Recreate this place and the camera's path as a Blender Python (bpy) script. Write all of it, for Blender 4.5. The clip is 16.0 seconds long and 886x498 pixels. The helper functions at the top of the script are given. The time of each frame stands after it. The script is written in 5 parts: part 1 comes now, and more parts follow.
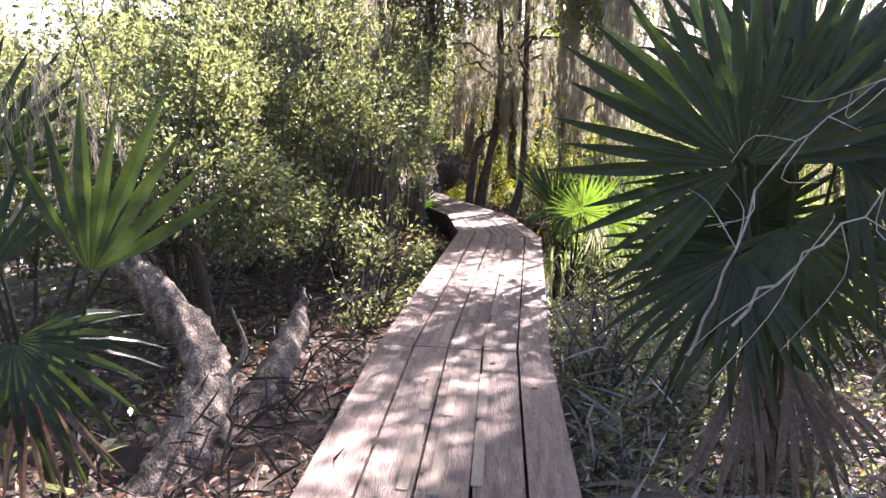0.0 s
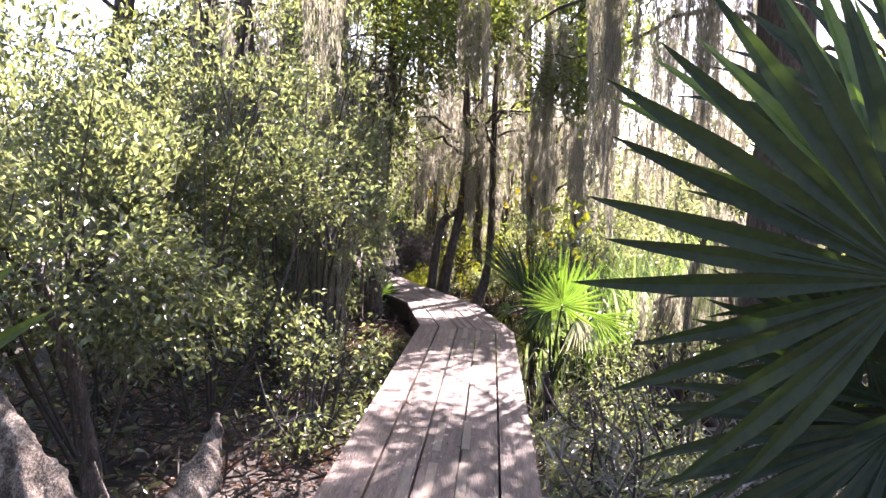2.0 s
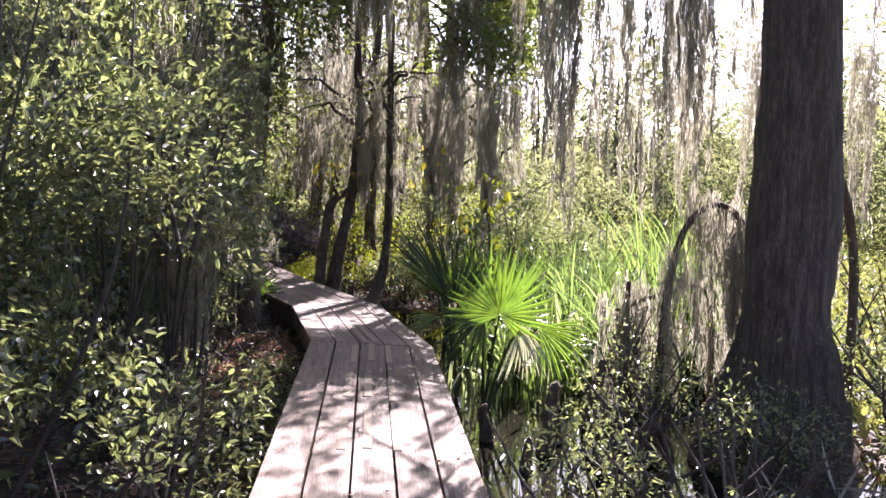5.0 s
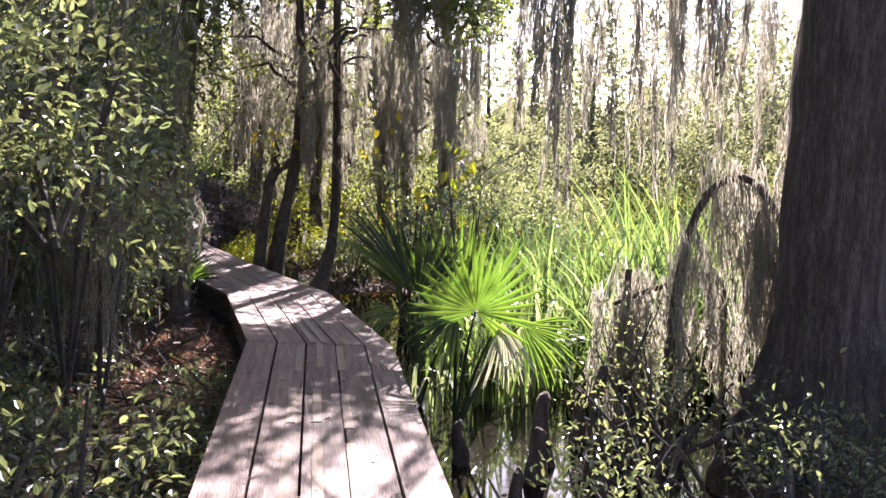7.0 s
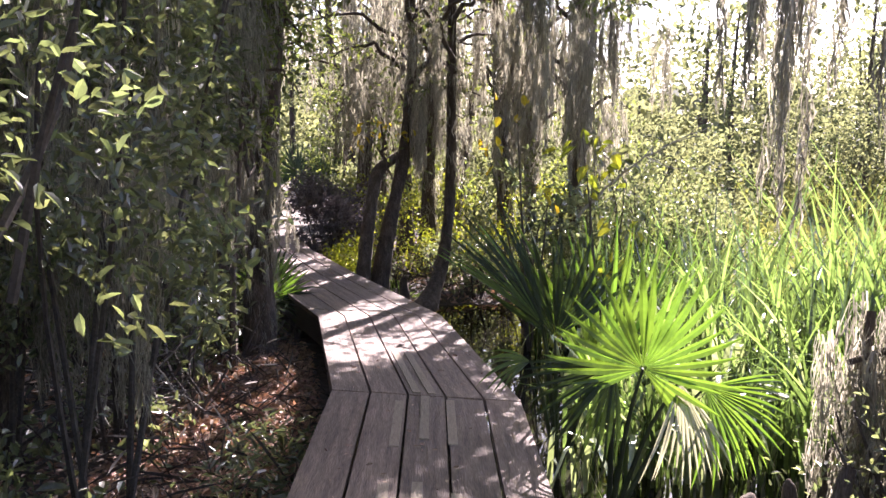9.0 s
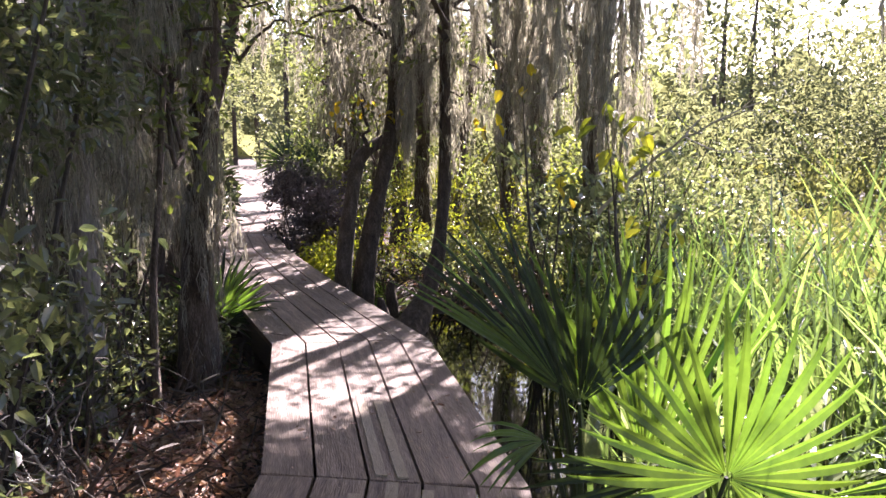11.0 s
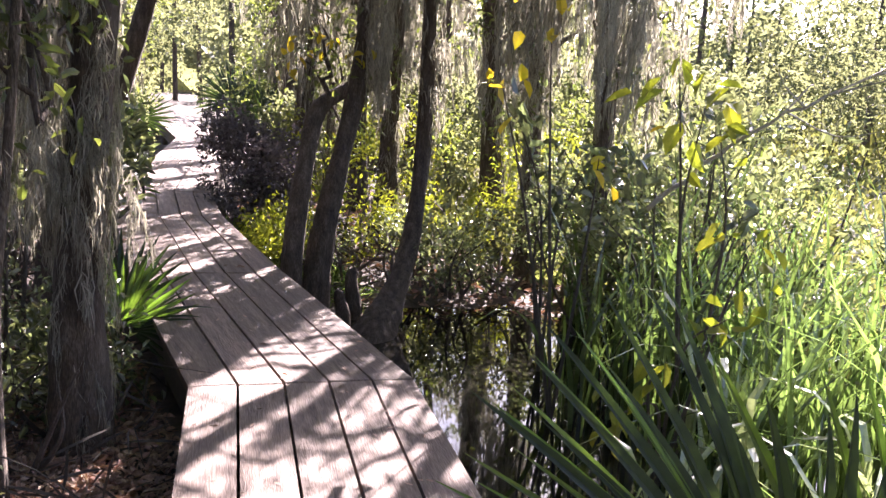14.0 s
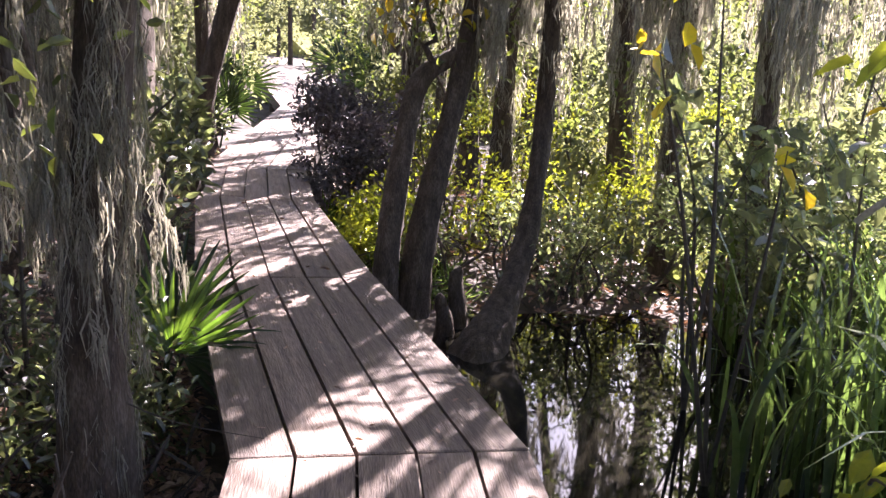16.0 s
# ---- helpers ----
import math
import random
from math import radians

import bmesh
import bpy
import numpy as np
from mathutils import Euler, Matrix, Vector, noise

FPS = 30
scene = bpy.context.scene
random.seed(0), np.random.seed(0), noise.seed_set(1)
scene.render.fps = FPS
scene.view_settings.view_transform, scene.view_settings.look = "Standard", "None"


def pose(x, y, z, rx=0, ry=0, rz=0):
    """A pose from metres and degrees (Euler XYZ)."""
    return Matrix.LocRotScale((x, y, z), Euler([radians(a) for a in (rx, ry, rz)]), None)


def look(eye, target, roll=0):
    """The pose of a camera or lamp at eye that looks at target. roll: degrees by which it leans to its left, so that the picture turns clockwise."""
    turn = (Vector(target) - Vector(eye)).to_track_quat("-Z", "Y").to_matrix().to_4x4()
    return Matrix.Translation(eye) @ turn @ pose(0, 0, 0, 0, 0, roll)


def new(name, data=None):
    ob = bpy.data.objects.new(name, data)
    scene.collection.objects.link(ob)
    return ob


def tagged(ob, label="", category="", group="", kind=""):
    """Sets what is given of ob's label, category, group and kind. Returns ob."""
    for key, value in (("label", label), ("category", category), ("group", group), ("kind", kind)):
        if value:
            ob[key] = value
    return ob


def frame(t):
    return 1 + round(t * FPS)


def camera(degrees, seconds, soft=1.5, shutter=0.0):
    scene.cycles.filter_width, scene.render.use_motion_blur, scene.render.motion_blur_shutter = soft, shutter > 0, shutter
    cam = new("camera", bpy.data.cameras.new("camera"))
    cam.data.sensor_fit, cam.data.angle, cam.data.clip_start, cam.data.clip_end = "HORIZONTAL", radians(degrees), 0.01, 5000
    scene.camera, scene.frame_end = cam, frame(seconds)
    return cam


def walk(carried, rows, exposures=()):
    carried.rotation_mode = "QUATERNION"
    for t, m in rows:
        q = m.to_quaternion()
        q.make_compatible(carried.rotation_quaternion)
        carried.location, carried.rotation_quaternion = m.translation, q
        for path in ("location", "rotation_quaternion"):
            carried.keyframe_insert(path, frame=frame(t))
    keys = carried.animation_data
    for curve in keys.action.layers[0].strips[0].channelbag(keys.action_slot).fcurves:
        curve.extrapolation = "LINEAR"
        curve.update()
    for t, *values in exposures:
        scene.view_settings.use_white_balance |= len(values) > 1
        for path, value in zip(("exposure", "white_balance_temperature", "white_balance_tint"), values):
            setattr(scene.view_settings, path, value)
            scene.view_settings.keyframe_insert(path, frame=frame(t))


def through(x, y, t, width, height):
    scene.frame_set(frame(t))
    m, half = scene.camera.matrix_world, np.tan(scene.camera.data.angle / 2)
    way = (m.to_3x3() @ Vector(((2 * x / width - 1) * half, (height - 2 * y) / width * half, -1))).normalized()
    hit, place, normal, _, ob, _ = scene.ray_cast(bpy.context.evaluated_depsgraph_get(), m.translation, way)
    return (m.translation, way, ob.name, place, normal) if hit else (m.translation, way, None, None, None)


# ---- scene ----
cam = camera(53.7, 16.0)
PATH = [
    (0, (0.227, 0.372, 1.519), (0.194, 2.352, 1.24), 0.6),
    (0.5, (0.261, 0.843, 1.497), (0.229, 2.834, 1.311), 0.5),
    (1, (0.149, 1.227, 1.498), (0.134, 3.223, 1.371), 1),
    (1.5, (0.163, 1.546, 1.481), (0.253, 3.54, 1.361), 1.3),
    (2, (0.203, 1.91, 1.527), (0.258, 3.906, 1.426), 1.5),
    (2.5, (0.157, 2.292, 1.516), (0.213, 4.286, 1.372), 1.4),
    (3, (0.155, 2.618, 1.51), (0.296, 4.606, 1.336), 1.3),
    (3.5, (0.142, 3.015, 1.539), (0.313, 5.005, 1.418), 0.3),
    (4, (0.075, 3.464, 1.522), (0.332, 5.445, 1.434), 0.2),
    (4.5, (0.071, 3.942, 1.481), (0.433, 5.906, 1.363), 1),
    (4.7, (0.083, 4.126, 1.522), (0.411, 6.095, 1.39), 1.1),
    (6.8, (0.191, 5.489, 1.57), (0.57, 7.443, 1.376), 1.8),
    (7, (0.2, 5.689, 1.531), (0.649, 7.627, 1.32), 1),
    (7.5, (0.187, 6.21, 1.484), (0.518, 8.171, 1.28), 2.6),
    (8, (0.189, 6.67, 1.449), (0.321, 8.652, 1.221), 2),
    (8.5, (0.26, 7.095, 1.463), (0.463, 9.068, 1.202), 2),
    (9, (0.422, 7.465, 1.534), (0.609, 9.443, 1.301), 0.4),
    (11.3, (0.726, 9.268, 1.505), (0.899, 11.242, 1.232), -0.2),
    (11.5, (0.684, 9.355, 1.526), (0.932, 11.321, 1.252), 1.5),
    (12, (0.684, 9.731, 1.507), (0.937, 11.685, 1.163), 1.8),
    (12.5, (0.626, 10.065, 1.566), (0.924, 12.005, 1.186), 2.7),
    (13, (0.678, 10.414, 1.525), (0.952, 12.367, 1.191), 3.2),
    (13.5, (0.631, 10.767, 1.532), (0.646, 12.74, 1.206), 2.3),
    (14, (0.613, 11.081, 1.547), (0.912, 13.02, 1.161), 2.9),
    (14.5, (0.692, 11.429, 1.564), (0.896, 13.378, 1.168), 2.9),
    (15, (0.711, 11.717, 1.547), (0.733, 13.675, 1.137), 2.3),
    (15.5, (0.72, 12.006, 1.553), (0.823, 13.948, 1.085), 2.4),
    (16, (0.72, 12.296, 1.557), (0.765, 14.237, 1.078), 2.3),
]
EXPOSURE = [(0, 3.08, 6400), (2, 3.12, 6350), (4.5, 2.66, 6200), (7, 2.68, 6150), (9, 2.82, 6250), (11.5, 2.78, 6300), (14, 3.12, 6250), (16, 3.15, 6200)]
walk(cam, [(t, look(eye, target, roll)) for t, eye, target, roll in PATH], [(t, e, w, 32) for t, e, w in EXPOSURE])

# ---- world, sun, exposure ----
SUN_AZ, SUN_EL = radians(25), radians(38)
world = bpy.data.worlds.new("world")
scene.world = world
world.use_nodes = True
wn = world.node_tree
wn.nodes.clear()
sky = wn.nodes.new("ShaderNodeTexSky")
sky.sky_type, sky.sun_disc = "NISHITA", False
sky.sun_elevation, sky.sun_rotation = SUN_EL, SUN_AZ
sky.dust_density, sky.air_density = 1.2, 1.0
bg = wn.nodes.new("ShaderNodeBackground")
bg.inputs["Strength"].default_value = 0.06
wo = wn.nodes.new("ShaderNodeOutputWorld")
wn.links.new(sky.outputs[0], bg.inputs[0])
wn.links.new(bg.outputs[0], wo.inputs[0])
sun = new("sun", bpy.data.lights.new("sun", "SUN"))
sun.data.energy, sun.data.angle, sun.data.color = 5.0, radians(0.55), (1.0, 0.95, 0.86)
sun.matrix_world = look((60 * math.sin(SUN_AZ) * math.cos(SUN_EL), 60 * math.cos(SUN_AZ) * math.cos(SUN_EL), 60 * math.sin(SUN_EL)), (0, 0, 0))

rng = np.random.default_rng(7)


# ---- materials ----
def material(name, ramp, rough=0.6, scale=8.0, stretch=(1, 1, 1), bump=0.3, spread=0.0, through=None, amount=0.35, fine=6.0, spec=0.5, metal=0.0, wax=0.0):
    """Two scales of noise through a colour ramp, change from piece to piece by spread, light let through by amount."""
    m = bpy.data.materials.new(name)
    m.use_nodes = True
    nt = m.node_tree
    nt.nodes.clear()
    add, link = nt.nodes.new, nt.links.new
    co = add("ShaderNodeTexCoord")
    mp = add("ShaderNodeMapping")
    mp.inputs["Scale"].default_value = stretch
    link(co.outputs["Object"], mp.inputs[0])
    big, small = add("ShaderNodeTexNoise"), add("ShaderNodeTexNoise")
    big.inputs["Scale"].default_value, big.inputs["Detail"].default_value = scale, 4.0
    small.inputs["Scale"].default_value, small.inputs["Detail"].default_value = scale * fine, 5.0
    link(mp.outputs[0], big.inputs[0])
    link(mp.outputs[0], small.inputs[0])
    mixn = add("ShaderNodeMix")
    mixn.inputs[0].default_value = 0.5
    link(big.outputs[0], mixn.inputs[2])
    link(small.outputs[0], mixn.inputs[3])
    cr = add("ShaderNodeValToRGB")
    cr.color_ramp.elements[0].position, cr.color_ramp.elements[1].position = 0.33, 0.68
    for i, c in enumerate(ramp):
        if i == 0 or i == len(ramp) - 1:
            cr.color_ramp.elements[0 if i == 0 else -1].color = (*c, 1)
        else:
            cr.color_ramp.elements.new(0.33 + 0.35 * i / (len(ramp) - 1)).color = (*c, 1)
    link(mixn.outputs[0], cr.inputs[0])
    col = cr.outputs[0]
    if spread:
        geo, info, hsv = add("ShaderNodeNewGeometry"), add("ShaderNodeObjectInfo"), add("ShaderNodeHueSaturation")
        both = add("ShaderNodeMath")
        both.operation = "ADD"
        link(geo.outputs["Random Per Island"], both.inputs[0])
        link(info.outputs["Random"], both.inputs[1])
        wrap = add("ShaderNodeMath")
        wrap.operation, wrap.inputs[1].default_value = "FRACT", 1.0
        link(both.outputs[0], wrap.inputs[0])
        val, hue = add("ShaderNodeMapRange"), add("ShaderNodeMapRange")
        val.inputs[3].default_value, val.inputs[4].default_value = 1 - spread, 1 + spread
        hue.inputs[3].default_value, hue.inputs[4].default_value = 0.5 - 0.05 * spread, 0.5 + 0.05 * spread
        link(wrap.outputs[0], val.inputs[0])
        link(geo.outputs["Random Per Island"], hue.inputs[0])
        link(val.outputs[0], hsv.inputs["Value"])
        link(hue.outputs[0], hsv.inputs["Hue"])
        link(col, hsv.inputs["Color"])
        col = hsv.outputs[0]
    bsdf = add("ShaderNodeBsdfPrincipled")
    bsdf.inputs["Roughness"].default_value = rough
    bsdf.inputs["Specular IOR Level"].default_value = spec
    bsdf.inputs["Metallic"].default_value = metal
    bsdf.inputs["Coat Weight"].default_value, bsdf.inputs["Coat Roughness"].default_value = wax, 0.22
    link(col, bsdf.inputs["Base Color"])
    if bump:
        bp = add("ShaderNodeBump")
        bp.inputs["Strength"].default_value, bp.inputs["Distance"].default_value = bump, 0.02
        link(mixn.outputs[0], bp.inputs["Height"])
        link(bp.outputs[0], bsdf.inputs["Normal"])
    out = add("ShaderNodeOutputMaterial")
    if through:
        tr, mx, tint = add("ShaderNodeBsdfTranslucent"), add("ShaderNodeMixShader"), add("ShaderNodeMix")
        tint.data_type, tint.blend_type = "RGBA", "MULTIPLY"
        tint.inputs[0].default_value = 1.0
        link(col, tint.inputs[6])
        tint.inputs[7].default_value = (*through, 1)
        link(tint.outputs[2], tr.inputs[0])
        mx.inputs[0].default_value = amount
        link(bsdf.outputs[0], mx.inputs[1])
        link(tr.outputs[0], mx.inputs[2])
        link(mx.outputs[0], out.inputs[0])
    else:
        link(bsdf.outputs[0], out.inputs[0])
    return m


M_DECK = material("weathered_deck", [(0.062, 0.039, 0.029), (0.145, 0.098, 0.074), (0.25, 0.18, 0.138)], 0.7, 5.0, (6, 0.5, 6), 0.6, 0.2)
M_STRIP = material("pale_strip", [(0.20, 0.155, 0.11), (0.34, 0.27, 0.20)], 0.85, 30.0, (2, 0.4, 2), 0.4, 0.1)
M_RIM = material("dark_timber", [(0.03, 0.023, 0.018), (0.10, 0.075, 0.055)], 0.7, 4.0, (4, 1, 4), 0.5, 0.1)
M_BARK = material("grey_brown_bark", [(0.026, 0.018, 0.013), (0.075, 0.055, 0.041), (0.17, 0.135, 0.108)], 0.95, 9.0, (2.5, 2.5, 0.6), 1.0, 0.12)
M_CYPRESS = material("cypress_bark", [(0.022, 0.016, 0.012), (0.060, 0.046, 0.036), (0.15, 0.122, 0.10)], 0.95, 6.0, (4, 4, 0.4), 1.0)
M_LOG = material("bleached_log_bark", [(0.018, 0.013, 0.010), (0.09, 0.068, 0.050), (0.23, 0.185, 0.145), (0.50, 0.44, 0.36)], 0.95, 6.0, (2.6, 1.4, 2.0), 1.0)
M_PALEBARK = material("pale_smooth_bark", [(0.10, 0.088, 0.075), (0.24, 0.215, 0.19), (0.42, 0.39, 0.35)], 0.85, 5.0, (3, 3, 0.7), 0.6)
M_TWIG = material("twig", [(0.03, 0.023, 0.018), (0.10, 0.08, 0.065)], 0.85, 12.0, (1, 1, 1), 0.4, 0.2)
M_SOIL = material("dark_peat", [(0.018, 0.013, 0.010), (0.055, 0.04, 0.03), (0.13, 0.095, 0.072)], 0.9, 1.6, (1, 1, 1), 1.0, fine=9.0)
M_LITTER = material("dead_leaf_litter", [(0.17, 0.108, 0.078), (0.46, 0.325, 0.245)], 0.7, 20.0, (1, 1, 1), 0.2, 0.45, (1.0, 0.7, 0.45), 0.2)
M_SHRUB = material("glossy_shrub_leaf", [(0.040, 0.048, 0.026), (0.082, 0.094, 0.052)], 0.36, 9.0, (1, 1, 1), 0.1, 0.55, (3.8, 3.8, 2.3), 0.42, spec=1.0, wax=0.7)
M_YOUNG = material("yellow_green_leaf", [(0.11, 0.13, 0.025), (0.18, 0.19, 0.04)], 0.42, 9.0, (1, 1, 1), 0.2, 0.35, (2.2, 2.2, 0.6), 0.45)
M_YELLOW = material("autumn_yellow_leaf", [(0.32, 0.30, 0.03), (0.50, 0.36, 0.04)], 0.45, 6.0, (1, 1, 1), 0.2, 0.25, (1.4, 1.3, 0.5), 0.5)
M_CANOPY = material("canopy_leaf", [(0.036, 0.048, 0.02), (0.072, 0.086, 0.034)], 0.4, 6.0, (1, 1, 1), 0.2, 0.4, (3.8, 3.8, 1.5), 0.45, spec=0.8)
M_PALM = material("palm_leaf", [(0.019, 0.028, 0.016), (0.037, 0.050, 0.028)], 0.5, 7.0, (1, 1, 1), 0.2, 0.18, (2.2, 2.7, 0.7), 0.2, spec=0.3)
# lighter copy of M_PALM: sunlight on the frond is in the colour
M_PALMLIT = material("sunlit_palm_leaf", [(0.052, 0.085, 0.024), (0.088, 0.13, 0.04)], 0.36, 7.0, (1, 1, 1), 0.2, 0.25, (2.5, 2.9, 0.8), 0.36, spec=0.6)
M_DEADPALM = material("dead_palm_leaf", [(0.045, 0.032, 0.024), (0.17, 0.132, 0.10)], 0.75, 9.0, (1, 1, 1), 0.3, 0.3, (1.2, 1.0, 0.8), 0.2)
M_PALEPALM = material("bleached_palm_leaf", [(0.36, 0.35, 0.27), (0.60, 0.58, 0.47)], 0.6, 9.0, (1, 1, 1), 0.3, 0.1, (1.1, 1.1, 0.8), 0.3)
M_REED = material("reed_blade", [(0.070, 0.100, 0.040), (0.125, 0.165, 0.07)], 0.22, 5.0, (1, 1, 1), 0.15, 0.7, (1.9, 2.1, 1.0), 0.38, spec=1.0, wax=0.5)
# reed with the white of its sunlit gloss put into the base colour
M_GLINTREED = material("sun_glint_reed", [(0.16, 0.20, 0.10), (0.30, 0.34, 0.20)], 0.2, 5.0, (1, 1, 1), 0.1, 0.3, (1.4, 1.4, 0.9), 0.4, spec=1.0, wax=1.0)
M_MARSH = material("marsh_plant", [(0.08, 0.10, 0.045), (0.145, 0.16, 0.072)], 0.5, 4.0, (1, 1, 1), 0.15, 0.4, (2.0, 1.8, 0.9), 0.4)
M_MOSS = material("spanish_moss", [(0.175, 0.167, 0.138), (0.355, 0.338, 0.288)], 0.95, 10.0, (1, 1, 1), 0.2, 0.4, (1.35, 1.32, 1.15), 0.44, spec=0.1)
M_FAR = material("far_leaf", [(0.06, 0.075, 0.045), (0.13, 0.145, 0.09)], 0.6, 3.0, (1, 1, 1), 0.2, 0.25, (2.6, 2.4, 1.6), 0.45, spec=0.2)
M_PURPLE = material("dark_bare_shrub_leaf", [(0.075, 0.065, 0.068), (0.165, 0.148, 0.15)], 0.7, 9.0, (1, 1, 1), 0.2, 0.4, (1.0, 0.9, 0.9), 0.2)

M_WATER = bpy.data.materials.new("dark_swamp_water")
M_WATER.use_nodes = True
wb = M_WATER.node_tree.nodes["Principled BSDF"]
wb.inputs["Base Color"].default_value = (0.012, 0.011, 0.008, 1)
wb.inputs["Roughness"].default_value = 0.03
wb.inputs["Specular IOR Level"].default_value = 1.0
wnz, wbp = M_WATER.node_tree.nodes.new("ShaderNodeTexNoise"), M_WATER.node_tree.nodes.new("ShaderNodeBump")
wnz.inputs["Scale"].default_value = 5.0
wbp.inputs["Strength"].default_value, wbp.inputs["Distance"].default_value = 0.4, 0.02
M_WATER.node_tree.links.new(wnz.outputs[0], wbp.inputs["Height"])
M_WATER.node_tree.links.new(wbp.outputs[0], wb.inputs["Normal"])


# ---- helpers ----
def mesh_np(name, verts, faces, mat, smooth=False):
    """A mesh from arrays: verts (n, 3), faces (m, k)."""
    verts, faces = np.asarray(verts, dtype=np.float32), np.asarray(faces, dtype=np.int32)
    me = bpy.data.meshes.new(name)
    n, k = faces.shape
    me.vertices.add(len(verts))
    me.vertices.foreach_set("co", verts.ravel())
    me.loops.add(n * k)
    me.loops.foreach_set("vertex_index", faces.ravel())
    me.polygons.add(n)
    me.polygons.foreach_set("loop_start", np.arange(0, n * k, k, dtype=np.int32))
    me.polygons.foreach_set("use_smooth", np.full(n, smooth))
    me.update(calc_edges=True)
    me.materials.append(mat)
    return me


def part(name, me, parent, label=""):
    ob = new(name, me)
    ob.parent = parent
    if label:
        ob["label"] = label
    return ob


def thing(name, place, label, category, group="", kind=""):
    ob = new(name)
    ob.location = place
    return tagged(ob, label, category, group, kind)


def unit(v):
    v = np.asarray(v, dtype=float)
    return v / np.maximum(np.linalg.norm(v, axis=-1, keepdims=True), 1e-9)


def join(parts):
    """One (verts, faces) from several with the same face size."""
    vs, fs, base = [], [], 0
    for v, f in parts:
        vs.append(v)
        fs.append(np.asarray(f) + base)
        base += len(v)
    return np.concatenate(vs), np.concatenate(fs)


def tube(points, radii, sides=10, rough=0.0, seed=0, flute=0.0, close=True):
    """A tapered round limb along a line, uneven by rough, fluted at its foot by flute."""
    r = np.random.default_rng(seed)
    pts, radii = np.asarray(points, dtype=float), np.asarray(radii, dtype=float)
    tang = unit(np.gradient(pts, axis=0))
    ref = np.array([0.0, 1.0, 0.1]) if abs(tang[0][1]) < 0.8 else np.array([1.0, 0, 0.1])
    ang = np.linspace(0, 2 * np.pi, sides, endpoint=False)
    ph = r.uniform(0, 6.28, 3)
    vs = []
    for i, (p, q, t) in enumerate(zip(pts, radii, tang)):
        a = unit(np.cross(t, ref))
        b = np.cross(t, a)
        wob = 1 + rough * (np.sin(2 * ang + ph[0] + i * 0.5) * 0.6 + np.sin(5 * ang + ph[1] + 0.3 * i) * 0.4 + r.normal(0, 0.35, sides))
        foot = 1 + flute * max(0.0, 1 - i / (0.35 * len(pts))) * (0.5 + 0.5 * np.sin(5 * ang + ph[2]))
        vs.append(p + (q * wob * foot)[:, None] * (np.cos(ang)[:, None] * a + np.sin(ang)[:, None] * b))
    v = np.concatenate(vs)
    i, j = np.meshgrid(np.arange(len(pts) - 1), np.arange(sides), indexing="ij")
    j2 = (j + 1) % sides
    f = np.stack([i * sides + j, i * sides + j2, (i + 1) * sides + j2, (i + 1) * sides + j], -1).reshape(-1, 4)
    if close and sides % 2 == 0:
        caps = []
        for base in (0, (len(pts) - 1) * sides):
            for k in range(sides // 2 - 1):
                caps.append((base + k, base + k + 1, base + sides - 2 - k, base + sides - 1 - k))
        f = np.concatenate([f, np.array(caps)])
    return v, f


def curve_pts(ctrl, n):
    """n points of a smooth line through the control points."""
    c = np.asarray(ctrl, dtype=float)
    if len(c) == 2:
        return c[0] + (c[1] - c[0]) * np.linspace(0, 1, n)[:, None]
    ext = np.vstack([2 * c[0] - c[1], c, 2 * c[-1] - c[-2]])
    out = []
    for u in np.linspace(0, len(c) - 1 - 1e-6, n):
        k, t = int(u), u - int(u)
        a, b, d, e = ext[k:k + 4]
        out.append(0.5 * (2 * b + (d - a) * t + (2 * a - 5 * b + 4 * d - e) * t * t + (3 * b - a - 3 * d + e) * t ** 3))
    return np.array(out)


def leaves(pos, direction, length, width, r, fold=0.25, curl=0.15):
    """Six-cornered folded leaves at pos, pointing along direction."""
    n = len(pos)
    d = unit(direction)
    side = unit(np.cross(d, unit(r.normal(0, 1, (n, 3)) * 0.6 + np.array([0, 0, 1.0]))))
    up = np.cross(side, d)
    L, W = np.broadcast_to(length, n)[:, None], np.broadcast_to(width, n)[:, None]
    base, tip = pos, pos + d * L - up * L * curl
    rows = [base]
    for s, u in ((1, 0.3), (1, 0.7)):
        rows.append(pos + d * L * u + s * side * W * (0.5 if u < 0.5 else 0.42) + up * W * fold - up * L * curl * u * u)
    rows.append(tip)
    for s, u in ((-1, 0.7), (-1, 0.3)):
        rows.append(pos + d * L * u + s * side * W * (0.5 if u < 0.5 else 0.42) + up * W * fold - up * L * curl * u * u)
    v = np.stack(rows, 1).reshape(-1, 3)
    k = np.arange(n)[:, None] * 6
    f = np.concatenate([k + np.array([[0, 1, 2, 3]]), k + np.array([[0, 3, 4, 5]])])
    return v, f


PATH_Y = np.array([-20, -4, 6.2, 12.75, 15.4, 17.6, 20, 21.6, 26.8, 28.7, 34.5, 39.3, 80.0])
PATH_X = np.array([-1.0, -0.23, 0.29, 0.83, 0.60, -0.13, -0.8, -1.09, -1.4, -1.52, -2.9, -4.15, -8.0])


def mid(y):
    return np.interp(y, PATH_Y, PATH_X)


def clear(pos, half=0.62, top=2.4):
    """Keeps what stands clear of the walk."""
    return ~((np.abs(pos[:, 0] - mid(pos[:, 1])) < half) & (pos[:, 2] < top))


